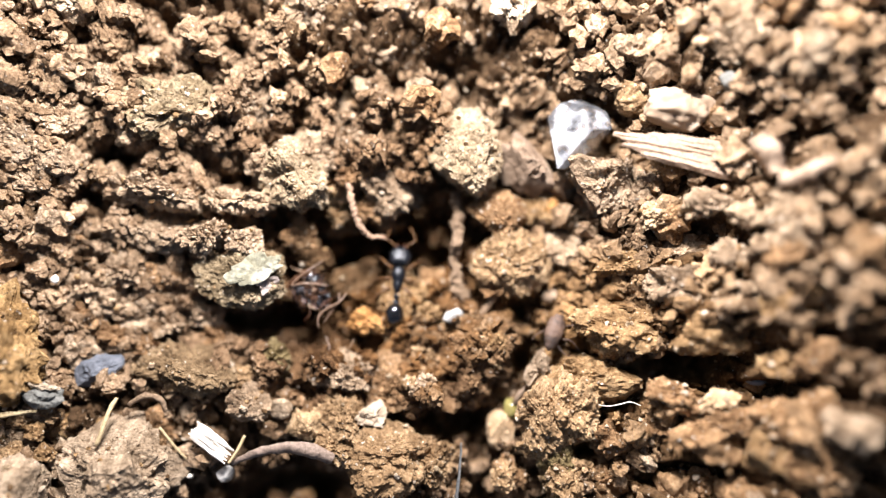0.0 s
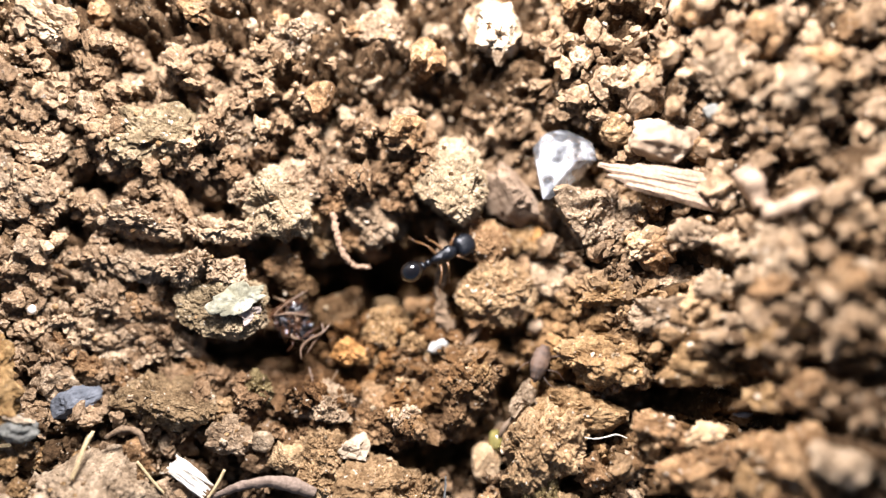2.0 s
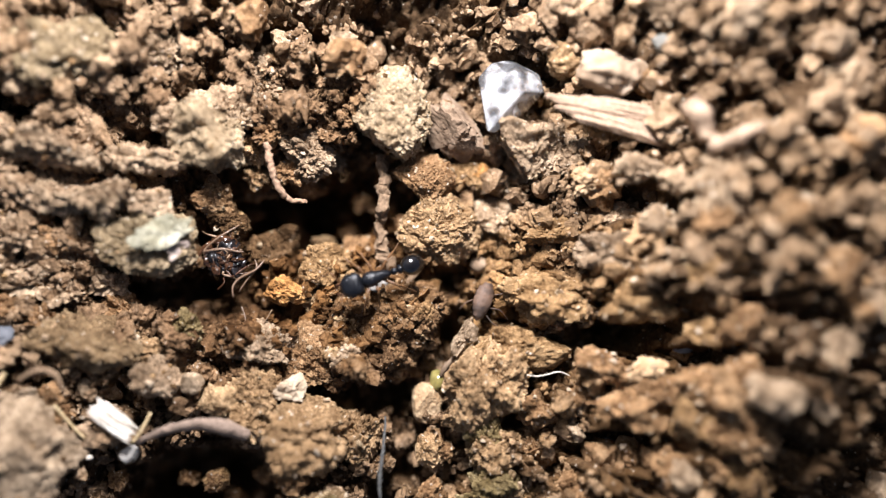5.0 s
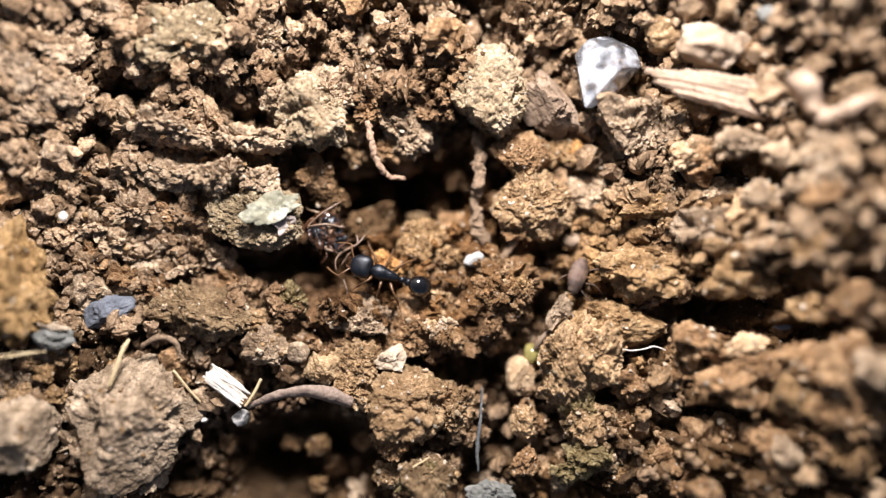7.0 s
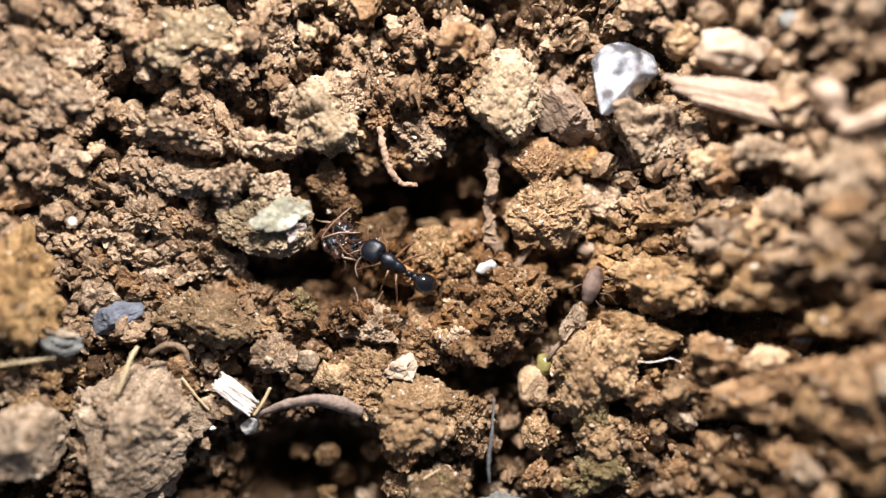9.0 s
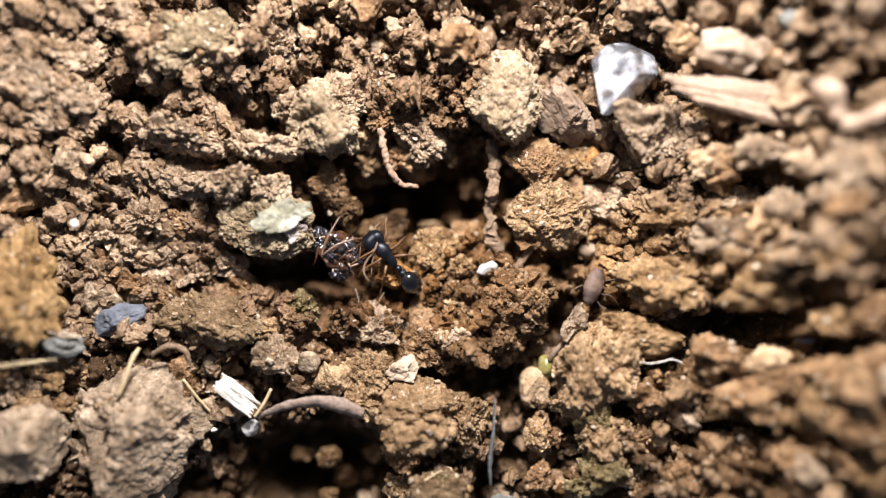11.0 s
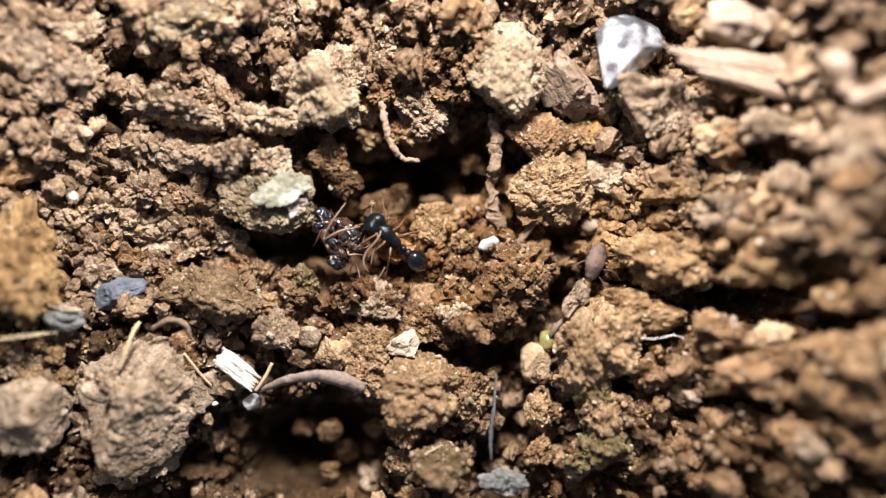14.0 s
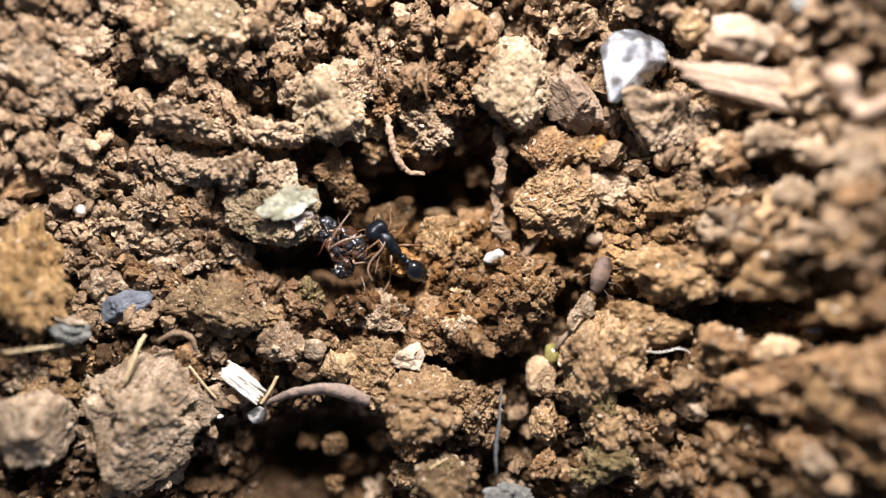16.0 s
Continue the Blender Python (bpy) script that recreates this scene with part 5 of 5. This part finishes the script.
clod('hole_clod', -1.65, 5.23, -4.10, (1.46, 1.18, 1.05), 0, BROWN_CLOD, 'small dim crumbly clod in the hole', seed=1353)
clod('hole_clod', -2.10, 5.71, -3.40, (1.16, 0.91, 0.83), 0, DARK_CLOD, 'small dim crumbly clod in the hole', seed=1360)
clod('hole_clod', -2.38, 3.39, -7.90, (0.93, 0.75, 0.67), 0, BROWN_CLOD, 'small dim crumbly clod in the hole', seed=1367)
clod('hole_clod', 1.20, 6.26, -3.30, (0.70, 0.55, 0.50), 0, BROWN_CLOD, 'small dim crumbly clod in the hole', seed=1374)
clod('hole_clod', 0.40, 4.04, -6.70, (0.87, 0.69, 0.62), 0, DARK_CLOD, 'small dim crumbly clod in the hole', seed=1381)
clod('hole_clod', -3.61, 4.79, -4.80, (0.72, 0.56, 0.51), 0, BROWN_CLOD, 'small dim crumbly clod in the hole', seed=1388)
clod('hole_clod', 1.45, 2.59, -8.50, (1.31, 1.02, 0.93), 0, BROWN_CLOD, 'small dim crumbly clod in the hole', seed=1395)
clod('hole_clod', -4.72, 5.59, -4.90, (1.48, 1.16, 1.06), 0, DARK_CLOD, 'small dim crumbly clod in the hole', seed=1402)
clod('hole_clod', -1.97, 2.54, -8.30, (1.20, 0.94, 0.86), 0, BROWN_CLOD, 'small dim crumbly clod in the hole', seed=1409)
clod('pit_clod', -11.12, -11.53, -6.80, (1.36, 1.17, 1.01), 0, BROWN_CLOD, 'small dim crumbly clod down in the pit', seed=1416)
clod('pit_clod', -5.22, -11.42, -6.60, (1.25, 1.06, 0.92), 0, BROWN_CLOD, 'small dim crumbly clod down in the pit', seed=1423)
clod('pit_clod', -6.09, -12.26, -5.70, (1.00, 0.84, 0.73), 0, OCHRE_CLOD, 'small dim crumbly clod down in the pit', seed=1430)
clod('pit_clod', -7.64, -10.20, -6.60, (0.92, 0.80, 0.69), 0, BROWN_CLOD, 'small dim crumbly clod down in the pit', seed=1437)
clod('pit_clod', -3.72, -10.03, -6.10, (1.02, 0.86, 0.75), 0, BROWN_CLOD, 'small dim crumbly clod down in the pit', seed=1444)
clod('pit_clod', -6.07, -10.12, -5.50, (1.12, 0.96, 0.83), 0, OCHRE_CLOD, 'small dim crumbly clod down in the pit', seed=1451)
clod('pit_clod', -10.83, -9.94, -5.40, (1.04, 0.89, 0.77), 0, BROWN_CLOD, 'small dim crumbly clod down in the pit', seed=1458)
clod('pit_clod', -6.21, -10.29, -5.40, (1.15, 0.96, 0.84), 0, BROWN_CLOD, 'small dim crumbly clod down in the pit', seed=1465)
clod('corner_clod', -21.29, -6.25, -3.10, (1.23, 0.98, 0.88), 0, CLOD, 'small crumbly tan clod beside the rocks', seed=1472)
clod('corner_clod', -20.44, -7.14, -3.10, (1.47, 1.17, 1.06), 0, TAN_CLOD, 'small crumbly tan clod beside the rocks', seed=1479)
clod('corner_clod', -18.66, -7.04, -2.80, (0.95, 0.76, 0.69), 0, OCHRE_CLOD, 'small crumbly tan clod beside the rocks', seed=1486)
clod('corner_clod', -21.20, -5.86, -2.80, (1.25, 1.00, 0.90), 0, CLOD, 'small crumbly tan clod beside the rocks', seed=1493)
clod('corner_clod', -18.46, -5.28, -2.70, (1.04, 0.82, 0.74), 0, TAN_CLOD, 'small crumbly tan clod beside the rocks', seed=1500)
clod('corner_clod', -19.10, -6.00, -2.60, (1.08, 0.87, 0.78), 0, OCHRE_CLOD, 'small crumbly tan clod beside the rocks', seed=1507)
clod('corner_clod', -19.35, -5.16, -3.00, (1.34, 1.07, 0.97), 0, CLOD, 'small crumbly tan clod beside the rocks', seed=1514)
clod('corner_clod', -19.87, -5.57, -3.00, (1.12, 0.88, 0.80), 0, TAN_CLOD, 'small crumbly tan clod beside the rocks', seed=1521)
clod('corner_clod', -20.96, -6.38, -2.70, (0.86, 0.70, 0.63), 0, OCHRE_CLOD, 'small crumbly tan clod beside the rocks', seed=1528)
clod('corner_clod', -21.27, -6.69, -2.90, (1.35, 1.08, 0.97), 0, CLOD, 'small crumbly tan clod beside the rocks', seed=1535)

# ---- the ants ----
def oval(rx, ry, rz, level=4, taper=0.0, seed=0, dent=0.0, rough=0.0, box=1.0):
    """A smooth body of the given half sizes; taper narrows it towards +y, dent notches its back."""
    v = ICO[level][0].copy()
    v = np.sign(v) * np.abs(v) ** box
    w = 1 - taper * v[:, 1]
    p = np.stack([v[:, 0] * rx * w, v[:, 1] * ry, v[:, 2] * rz * (0.6 + 0.4 * w)], 1)
    if dent:
        back = np.clip(-v[:, 1] - 0.45, 0, None)
        p[:, 1] += dent * ry * back * np.exp(-((v[:, 0] / 0.35) ** 2))
    if rough:
        p = p * (1 + rough * fbm(v, 0.4, 3, seed))[:, None]
    return p, ICO[level][1]


def leg_part(name, pts, radii, material, parent, at=None, seed=1):
    v, f = tube(pts, radii, 7, 3, 0.08, seed)
    return part(name, mesh_of(name, v, f, material), parent, "", at)


def make_leg(parent, side, fore, reach, material, seed, hip):
    """A leg from its hip: femur up and out, tibia down, tarsus along the ground. side: 1 or -1."""
    s = side
    knee = (s * 0.62 * reach, fore * 0.35, 0.30)
    ankle = (s * 1.18 * reach, fore * 0.85, -0.28)
    toe = (s * 1.62 * reach, fore * 1.15, -0.42)
    leg = leg_part("leg", [(0, 0, 0), (s * 0.3 * reach, fore * 0.15, 0.2), knee], (0.07, 0.09, 0.058), material, parent, put(*hip), seed)
    leg_part("tibia", [knee, tuple((np.array(knee) + ankle) / 2 + (0, 0, 0.05)), ankle], (0.05, 0.066, 0.044), material, leg, None, seed + 1)
    leg_part("tarsus", [ankle, tuple((np.array(ankle) + toe) / 2), toe], (0.036, 0.026, 0.018), material, leg, None, seed + 2)
    return leg


def make_ant():
    ant = tagged(new("ant"), "live black ant with a broad dull head and glossy round gaster", "ant")
    head = part("head", mesh_of("head", *oval(0.56, 0.56, 0.40, 4, 0.10, 3, 0.25, 0.0, 0.72), HEAD_BLACK), ant, "dull blue-black broad head", put(0, 1.56, 0.05, -14))
    for s in (-1, 1):
        part("eye", mesh_of("eye", *oval(0.07, 0.09, 0.06, 2), GASTER_BLACK), head, "", put(s * 0.54, 0.10, 0.15))
        v, f = tube([(0, 0, 0), (s * 0.05, 0.17, -0.02), (-s * 0.09, 0.33, -0.04)], (0.10, 0.09, 0.03), 8, 4, flat=0.6)
        part("mandible", mesh_of("mandible", v, f, MANDIBLE), head, "", put(s * 0.20, 0.52, -0.10))
    feelers = []
    for s in (-1, 1):
        a = leg_part("antenna", [(0, 0, 0), (s * 0.30, 0.22, 0.18), (s * 0.62, 0.42, 0.20)], (0.045, 0.04, 0.045), LEG_BROWN, head, put(s * 0.20, 0.42, 0.12))
        leg_part("funicle", [(s * 0.62, 0.42, 0.20), (s * 0.55, 0.85, 0.05), (s * 0.40, 1.25, -0.12)], (0.03, 0.04, 0.055), LEG_BROWN, a)
        feelers.append(a)
    v, f = oval(0.36, 0.78, 0.35, 4, 0.0, 5, 0.0, 0.03, 0.85)
    y = v[:, 1] / 0.78
    v[:, 0] *= 0.74 + 0.34 * np.exp(-(((y - 0.42) / 0.5) ** 2))
    v[:, 2] += 0.06 * np.exp(-(((y - 0.4) / 0.4) ** 2)) - 0.04 * np.exp(-(((y + 0.2) / 0.1) ** 2)) * (v[:, 2] > 0)
    part("thorax", mesh_of("thorax", v, f, HEAD_BLACK), ant, "narrow dull black thorax", put(0, 0.32, 0.0))
    part("petiole", mesh_of("petiole", *oval(0.18, 0.19, 0.22, 3), HEAD_BLACK), ant, "", put(0, -0.64, -0.02))
    part("postpetiole", mesh_of("postpetiole", *oval(0.23, 0.18, 0.22, 3), HEAD_BLACK), ant, "", put(0, -0.95, 0.0))
    part("gaster", mesh_of("gaster", *oval(0.52, 0.62, 0.47, 4, 0.05), GASTER_BLACK), ant, "mirror-glossy black gaster", put(0, -1.58, 0.05, 10))
    legs = []
    for s in (-1, 1):
        for k, (y, fore, reach) in enumerate(((0.78, 0.75, 0.70), (0.34, -0.10, 0.78), (-0.05, -0.95, 0.86))):
            legs.append((make_leg(ant, s, fore, reach, LEG_BROWN, 10 * k + s, (s * 0.20, y, -0.18)), s, k, (s * 0.20, y, -0.18)))
    return ant, legs, feelers, head


def scaled(pts, k):
    return [(k * x, k * y, z) for x, y, z in pts]


# name, half sizes, roughness, label, pose while it lies curled, pose once it is pulled open
CARCASS_BODY = (
    ("thorax", (0.50, 0.74, 0.46), 0.36, "scaly crushed black thorax", (-0.15, -0.30, -0.02, 0, 10, 60), (-0.50, 0.95, 0.0, 0, 10, 10)),
    ("gaster", (0.52, 0.58, 0.48), 0.05, "glossy brown-black gaster", (0.26, 0.50, 0.12, 20, 0, 60), (0.40, 0.0, 0.15, 20, 0, 110)),
    ("head", (0.48, 0.54, 0.42), 0.28, "scuffed black head", (0.50, -0.35, 0.0, 0, 20, -70), (-0.55, -0.80, 0.0, 0, 20, -40)),
    ("petiole", (0.16, 0.2, 0.18), 0.1, "", (-0.35, 0.30, 0.05, 0, 0, 0), (-0.10, 0.62, 0.05, 0, 0, 30)))


def make_dead_ant():
    """A curled carcass: gaster and head folded together, legs drawn over it."""
    ant = tagged(new("dead_ant"), "curled dead black ant with folded brown legs", "ant")
    pieces = []
    for name, size, rough, label, closed, opened in CARCASS_BODY:
        at = put(*closed)
        if rough > 0.2:
            v, f = lump_shape([2 * k for k in size], 31 + len(name), 5, uneven=0.22, grains=0.13, grain_size=0.22, faces=2, grit=0.04)
        else:
            v, f = oval(*size, 4, 0.08, len(name), 0.1, rough)
            v = v * (1 + 0.05 * np.sign(np.sin(v[:, 1] * 16)))[:, None]
        pieces.append((part(name, mesh_of(name, v, f, DEAD_BLACK), ant, label, at), closed, opened))
    # scales, bristles and brown shreds of the crushed body
    rng = np.random.default_rng(77)
    for k in range(26):
        owner = pieces[k % 3][0]
        size = CARCASS_BODY[k % 3][1]
        d = rng.normal(size=3)
        d[2] = abs(d[2])
        d /= np.linalg.norm(d)
        p = d * np.array(size) * 0.96
        if k < 14:
            v, f = tube([(0, 0, 0), tuple(0.10 * d + 0.03 * rng.normal(size=3)), tuple(0.22 * d + 0.09 * rng.normal(size=3))], (0.016, 0.012, 0.006), 5, 2)
            part("bristle", mesh_of("bristle", v, f, DEAD_LEG), owner, "", put(*p))
        else:
            part("scale", mesh_of("scale", *oval(0.16, 0.10, 0.03, 2, 0.2, k, 0, 0.3), MANDIBLE if k % 2 else DEAD_LEG), owner, "", put(*p, *rng.uniform(-50, 50, 2), rng.uniform(0, 360)))
    for k in range(18):
        p, turn = rng.uniform(-0.7, 0.7, 2), rng.uniform(0, 360)
        v, f = tube([(-0.45, 0, -0.16), (-0.15, 0.06, 0.08), (0.2, -0.02, 0.10), (0.5, 0.10, -0.12)], (0.04, 0.2, 0.16, 0.03), 9, 5, 0.35, k, flat=0.3)
        part("shred", mesh_of("shred", v, f, (SHELL_BROWN, DEAD_BLACK, SHELL_BROWN)[k % 3]), ant, "torn glossy brown shred of the body", put(p[0], p[1], 0.28 + 0.12 * rng.random(), rng.uniform(-30, 30), rng.uniform(-25, 25), turn))
    for k, (x, y, turn, lean) in enumerate(((-0.25, 0.85, 20, 25), (0.35, 0.75, -30, -20), (-0.75, 0.35, 80, 30), (0.25, 0.2, 40, 15), (-0.35, -0.55, 110, -25), (0.45, -0.5, 150, 20))):
        v, f = oval(0.46, 0.27, 0.16, 3, 0.2, 90 + k, 0.3, 0.16)
        part("shell_plate", mesh_of("shell_plate", v, f, SHELL_BROWN), ant, "glossy brown plate of the broken shell", put(x, y, 0.36, lean, -lean, turn))
    legs = []
    for k, (x, y, turn, grow) in enumerate(((-0.30, 0.35, 75, 1.0), (-0.45, 0.20, 0, 1.25), (-0.35, -0.10, -20, 0.9), (-0.10, -0.35, -50, 1.45), (0.15, -0.35, -105, 0.9), (-0.35, 0.35, 160, 1.0))):
        hip = (x, y, 0.22)
        tint = MANDIBLE if k % 2 else DEAD_LEG
        leg = leg_part("leg", scaled([(0, 0, 0), (0.30, 0.0, 0.15), (0.60, 0.0, 0.28)], grow), (0.04, 0.08, 0.045), tint, ant, put(*hip, 0, 0, turn), k)
        leg_part("tibia", scaled([(0.60, 0.0, 0.28), (0.61, 0.31, 0.25), (0.62, 0.62, 0.22)], grow), (0.035, 0.065, 0.04), tint, leg, None, k + 20)
        leg_part("tarsus", scaled([(0.62, 0.62, 0.22), (0.66, 0.80, 0.14), (0.74, 0.95, 0.02)], grow), (0.028, 0.02, 0.013), tint, leg, None, k + 40)
        legs.append((leg, hip, turn))
    for k, (pts, wide) in enumerate((([(2.02, -0.20, 1.00), (1.63, -0.70, 1.11), (0.85, -1.11, 0.91), (0.55, -1.55, 0.97), (0.62, -2.05, 1.05)], 0.085), ([(1.57, -0.17, 0.90), (1.66, -0.62, 1.01), (1.19, -1.20, 0.81), (0.85, -1.75, 0.87)], 0.07), ([(0.80, 1.52, 1.00), (-0.12, 0.90, 1.11), (-0.74, 0.38, 0.91), (-0.88, 0.08, 0.97)], 0.07), ([(-0.88, 0.17, 1.10), (-0.01, 0.30, 1.21), (0.68, 0.22, 1.01), (1.05, 0.18, 1.07)], 0.08))):
        leg_part("torn_leg", pts, (0.45 * wide, 0.8 * wide, 0.65 * wide, 0.25 * wide), PALE_LEG, ant, None, 60 + k)
    for s in (-1, 1):
        leg_part("antenna", [(0, 0, 0), (0.30, s * 0.2, 0.15), (0.55, s * 0.1, 0.28), (0.95, s * 0.35, 0.2)], (0.035, 0.03, 0.03, 0.04), MANDIBLE, ant, put(0.3, -0.75, 0.2, 0, 0, -60 + 40 * s))
    return ant, legs, pieces


ANT, ANT_LEGS, ANT_FEELERS, ANT_HEAD = make_ant()
CARCASS, CARCASS_LEGS, CARCASS_PIECES = make_dead_ant()


def motions():
    # the live ant backs out of the hole, turns on the clods, walks down to the carcass and tugs at it
    walk(ANT, [
        (0, put(-1.11, 1.33, -2.20, 0, 0, -5.5)),
        (0.5, put(-0.30, 2.57, -2.20, 0, 0, -13.3)),
        (1, put(0.09, 3.53, -2.20, 0, 0, -23.4)),
        (1.5, put(0.14, 3.97, -2.60, 0, 0, -27.2)),
        (2, put(1.74, 4.12, -0.30, 0, 0, -62.5)),
        (2.5, put(5.13, 4.52, 0.40, 0, 0, -94.9)),
        (3, put(6.40, 3.74, 0.70, 0, 0, -123.1)),
        (3.5, put(6.74, 2.43, 0.80, 0, 0, -163.0)),
        (4, put(4.53, 0.57, 0.90, 0, 0, -218.9)),
        (4.2, put(4.30, 0.61, 0.80, 0, 0, -227.7)),
        (6.3, put(-2.68, -1.32, -1.40, 0, 0, 78.3)),
        (6.5, put(-2.60, -1.29, -1.40, 0, 0, 73.9)),
        (7, put(-2.50, -1.24, -1.40, 0, 0, 71.5)),
        (7.5, put(-2.36, -1.09, -1.40, 0, 0, 68.1)),
        (8, put(-2.31, -1.05, -1.40, 0, 0, 68.2)),
        (8.5, put(-2.48, -0.80, -1.40, 0, 0, 59.9)),
        (9, put(-2.67, -0.39, -1.40, 0, 0, 58.5)),
        (9.2, put(-2.68, -0.38, -1.40, 0, 0, 58.0)),
        (11.5, put(-3.17, 0.12, -1.60, 14, 0, 41.3)),
        (12, put(-3.13, -0.13, -1.60, 14, 0, 46.6)),
        (12.5, put(-3.16, -0.25, -1.60, 14, 0, 50.6)),
        (13, put(-3.12, -0.13, -1.60, 14, 0, 50.8)),
        (13.5, put(-3.05, -0.24, -1.60, 14, 0, 53.1)),
        (14, put(-2.97, -0.26, -1.60, 14, 0, 50.7)),
        (14.5, put(-2.90, -0.22, -1.60, 14, 0, 47.8)),
        (15, put(-2.99, -0.21, -1.60, 14, 0, 49.6)),
        (15.5, put(-2.97, -0.22, -1.60, 14, 0, 47.4)),
        (16, put(-3.21, -0.02, -1.60, 14, 0, 45.9)),
    ])
    # the carcass lies still, then is pulled up and over
    walk(CARCASS, [
        (0, put(-5.80, 1.07, -3.00, 0, 0, 0)),
        (6.3, put(-5.80, 1.07, -3.00, 0, 0, 0)),
        (7, put(-5.80, 1.07, -3.00, 0, 0, 0)),
        (8, put(-5.72, 1.09, -3.00, 0, 0, 4)),
        (9, put(-5.60, 0.97, -2.90, 0, 0, 10)),
        (11.5, put(-5.61, 0.16, -2.20, 0, 0, 30)),
        (12.5, put(-5.62, -0.21, -2.20, 0, 0, 24)),
        (13, put(-5.63, -0.13, -2.20, 0, 0, 30)),
        (14, put(-5.53, -0.21, -2.20, 0, 0, 22)),
        (15, put(-5.49, -0.29, -2.20, 0, 0, 30)),
        (16, put(-5.57, -0.01, -2.20, 0, 0, 22)),
    ])
    beat = [k * 0.2 for k in range(81)]
    for leg, s, k, hip in ANT_LEGS:
        rows = []
        for t in beat:
            pace = 16 if t < 6.2 else 5 if t < 9.4 else 7
            speed = 9.0 if t < 6.2 else 4.0
            swing = pace * math.sin(speed * t + math.pi * (k + (s > 0)))
            on_prey = min(max((t - 9.6) / 1.4, 0), 1) if s < 0 and k < 2 else 0
            rows.append((t, put(*hip, 0, 30 * on_prey, swing + (22, -14, 0)[k] * on_prey)))
        walk(leg, rows)
    # the head bows to the carcass while the ant tugs
    walk(ANT_HEAD, [(t, put(0, 1.50 - 0.25 * low, 0.05 - 0.30 * low, -14 - 62 * low + wag, 0, 2 * wag))
                    for t, low, wag in ((0, 0, 0), (3.5, 0, 3), (6.3, 0, -3), (7.4, 0, 3), (8.6, 0, -3), (9.2, 0.2, 2), (11.0, 1, -3), (12.3, 1, 3), (13.4, 1, -3), (14.6, 1, 3), (16, 1, -2))])
    for n, feeler in enumerate(ANT_FEELERS):
        s = -1 if n == 0 else 1
        walk(feeler, [(t, put(s * 0.20, 0.42, 0.12, 6 * math.sin(5 * t + n), 0, s * 10 * math.sin(3.1 * t + 2 * n))) for t in beat])
    for piece, closed, opened in CARCASS_PIECES:
        halfway = [(a + b) / 2 for a, b in zip(closed, opened)]
        walk(piece, [(0, put(*closed)), (9.2, put(*closed)), (10.4, put(*halfway)), (11.4, put(*opened)), (16, put(*opened))])
    for n, (leg, hip, turn) in enumerate(CARCASS_LEGS):
        rows = [(0, put(*hip, 0, 0, turn)), (8.0, put(*hip, 0, 0, turn))]
        for k in range(14):
            t = 9.5 + k * 0.5
            opened = 18 * math.sin(2.3 * n)
            rows.append((t, put(*hip, 0, 0, turn + opened + 7 * math.sin(2.7 * t + n))))
        walk(leg, rows)


motions()
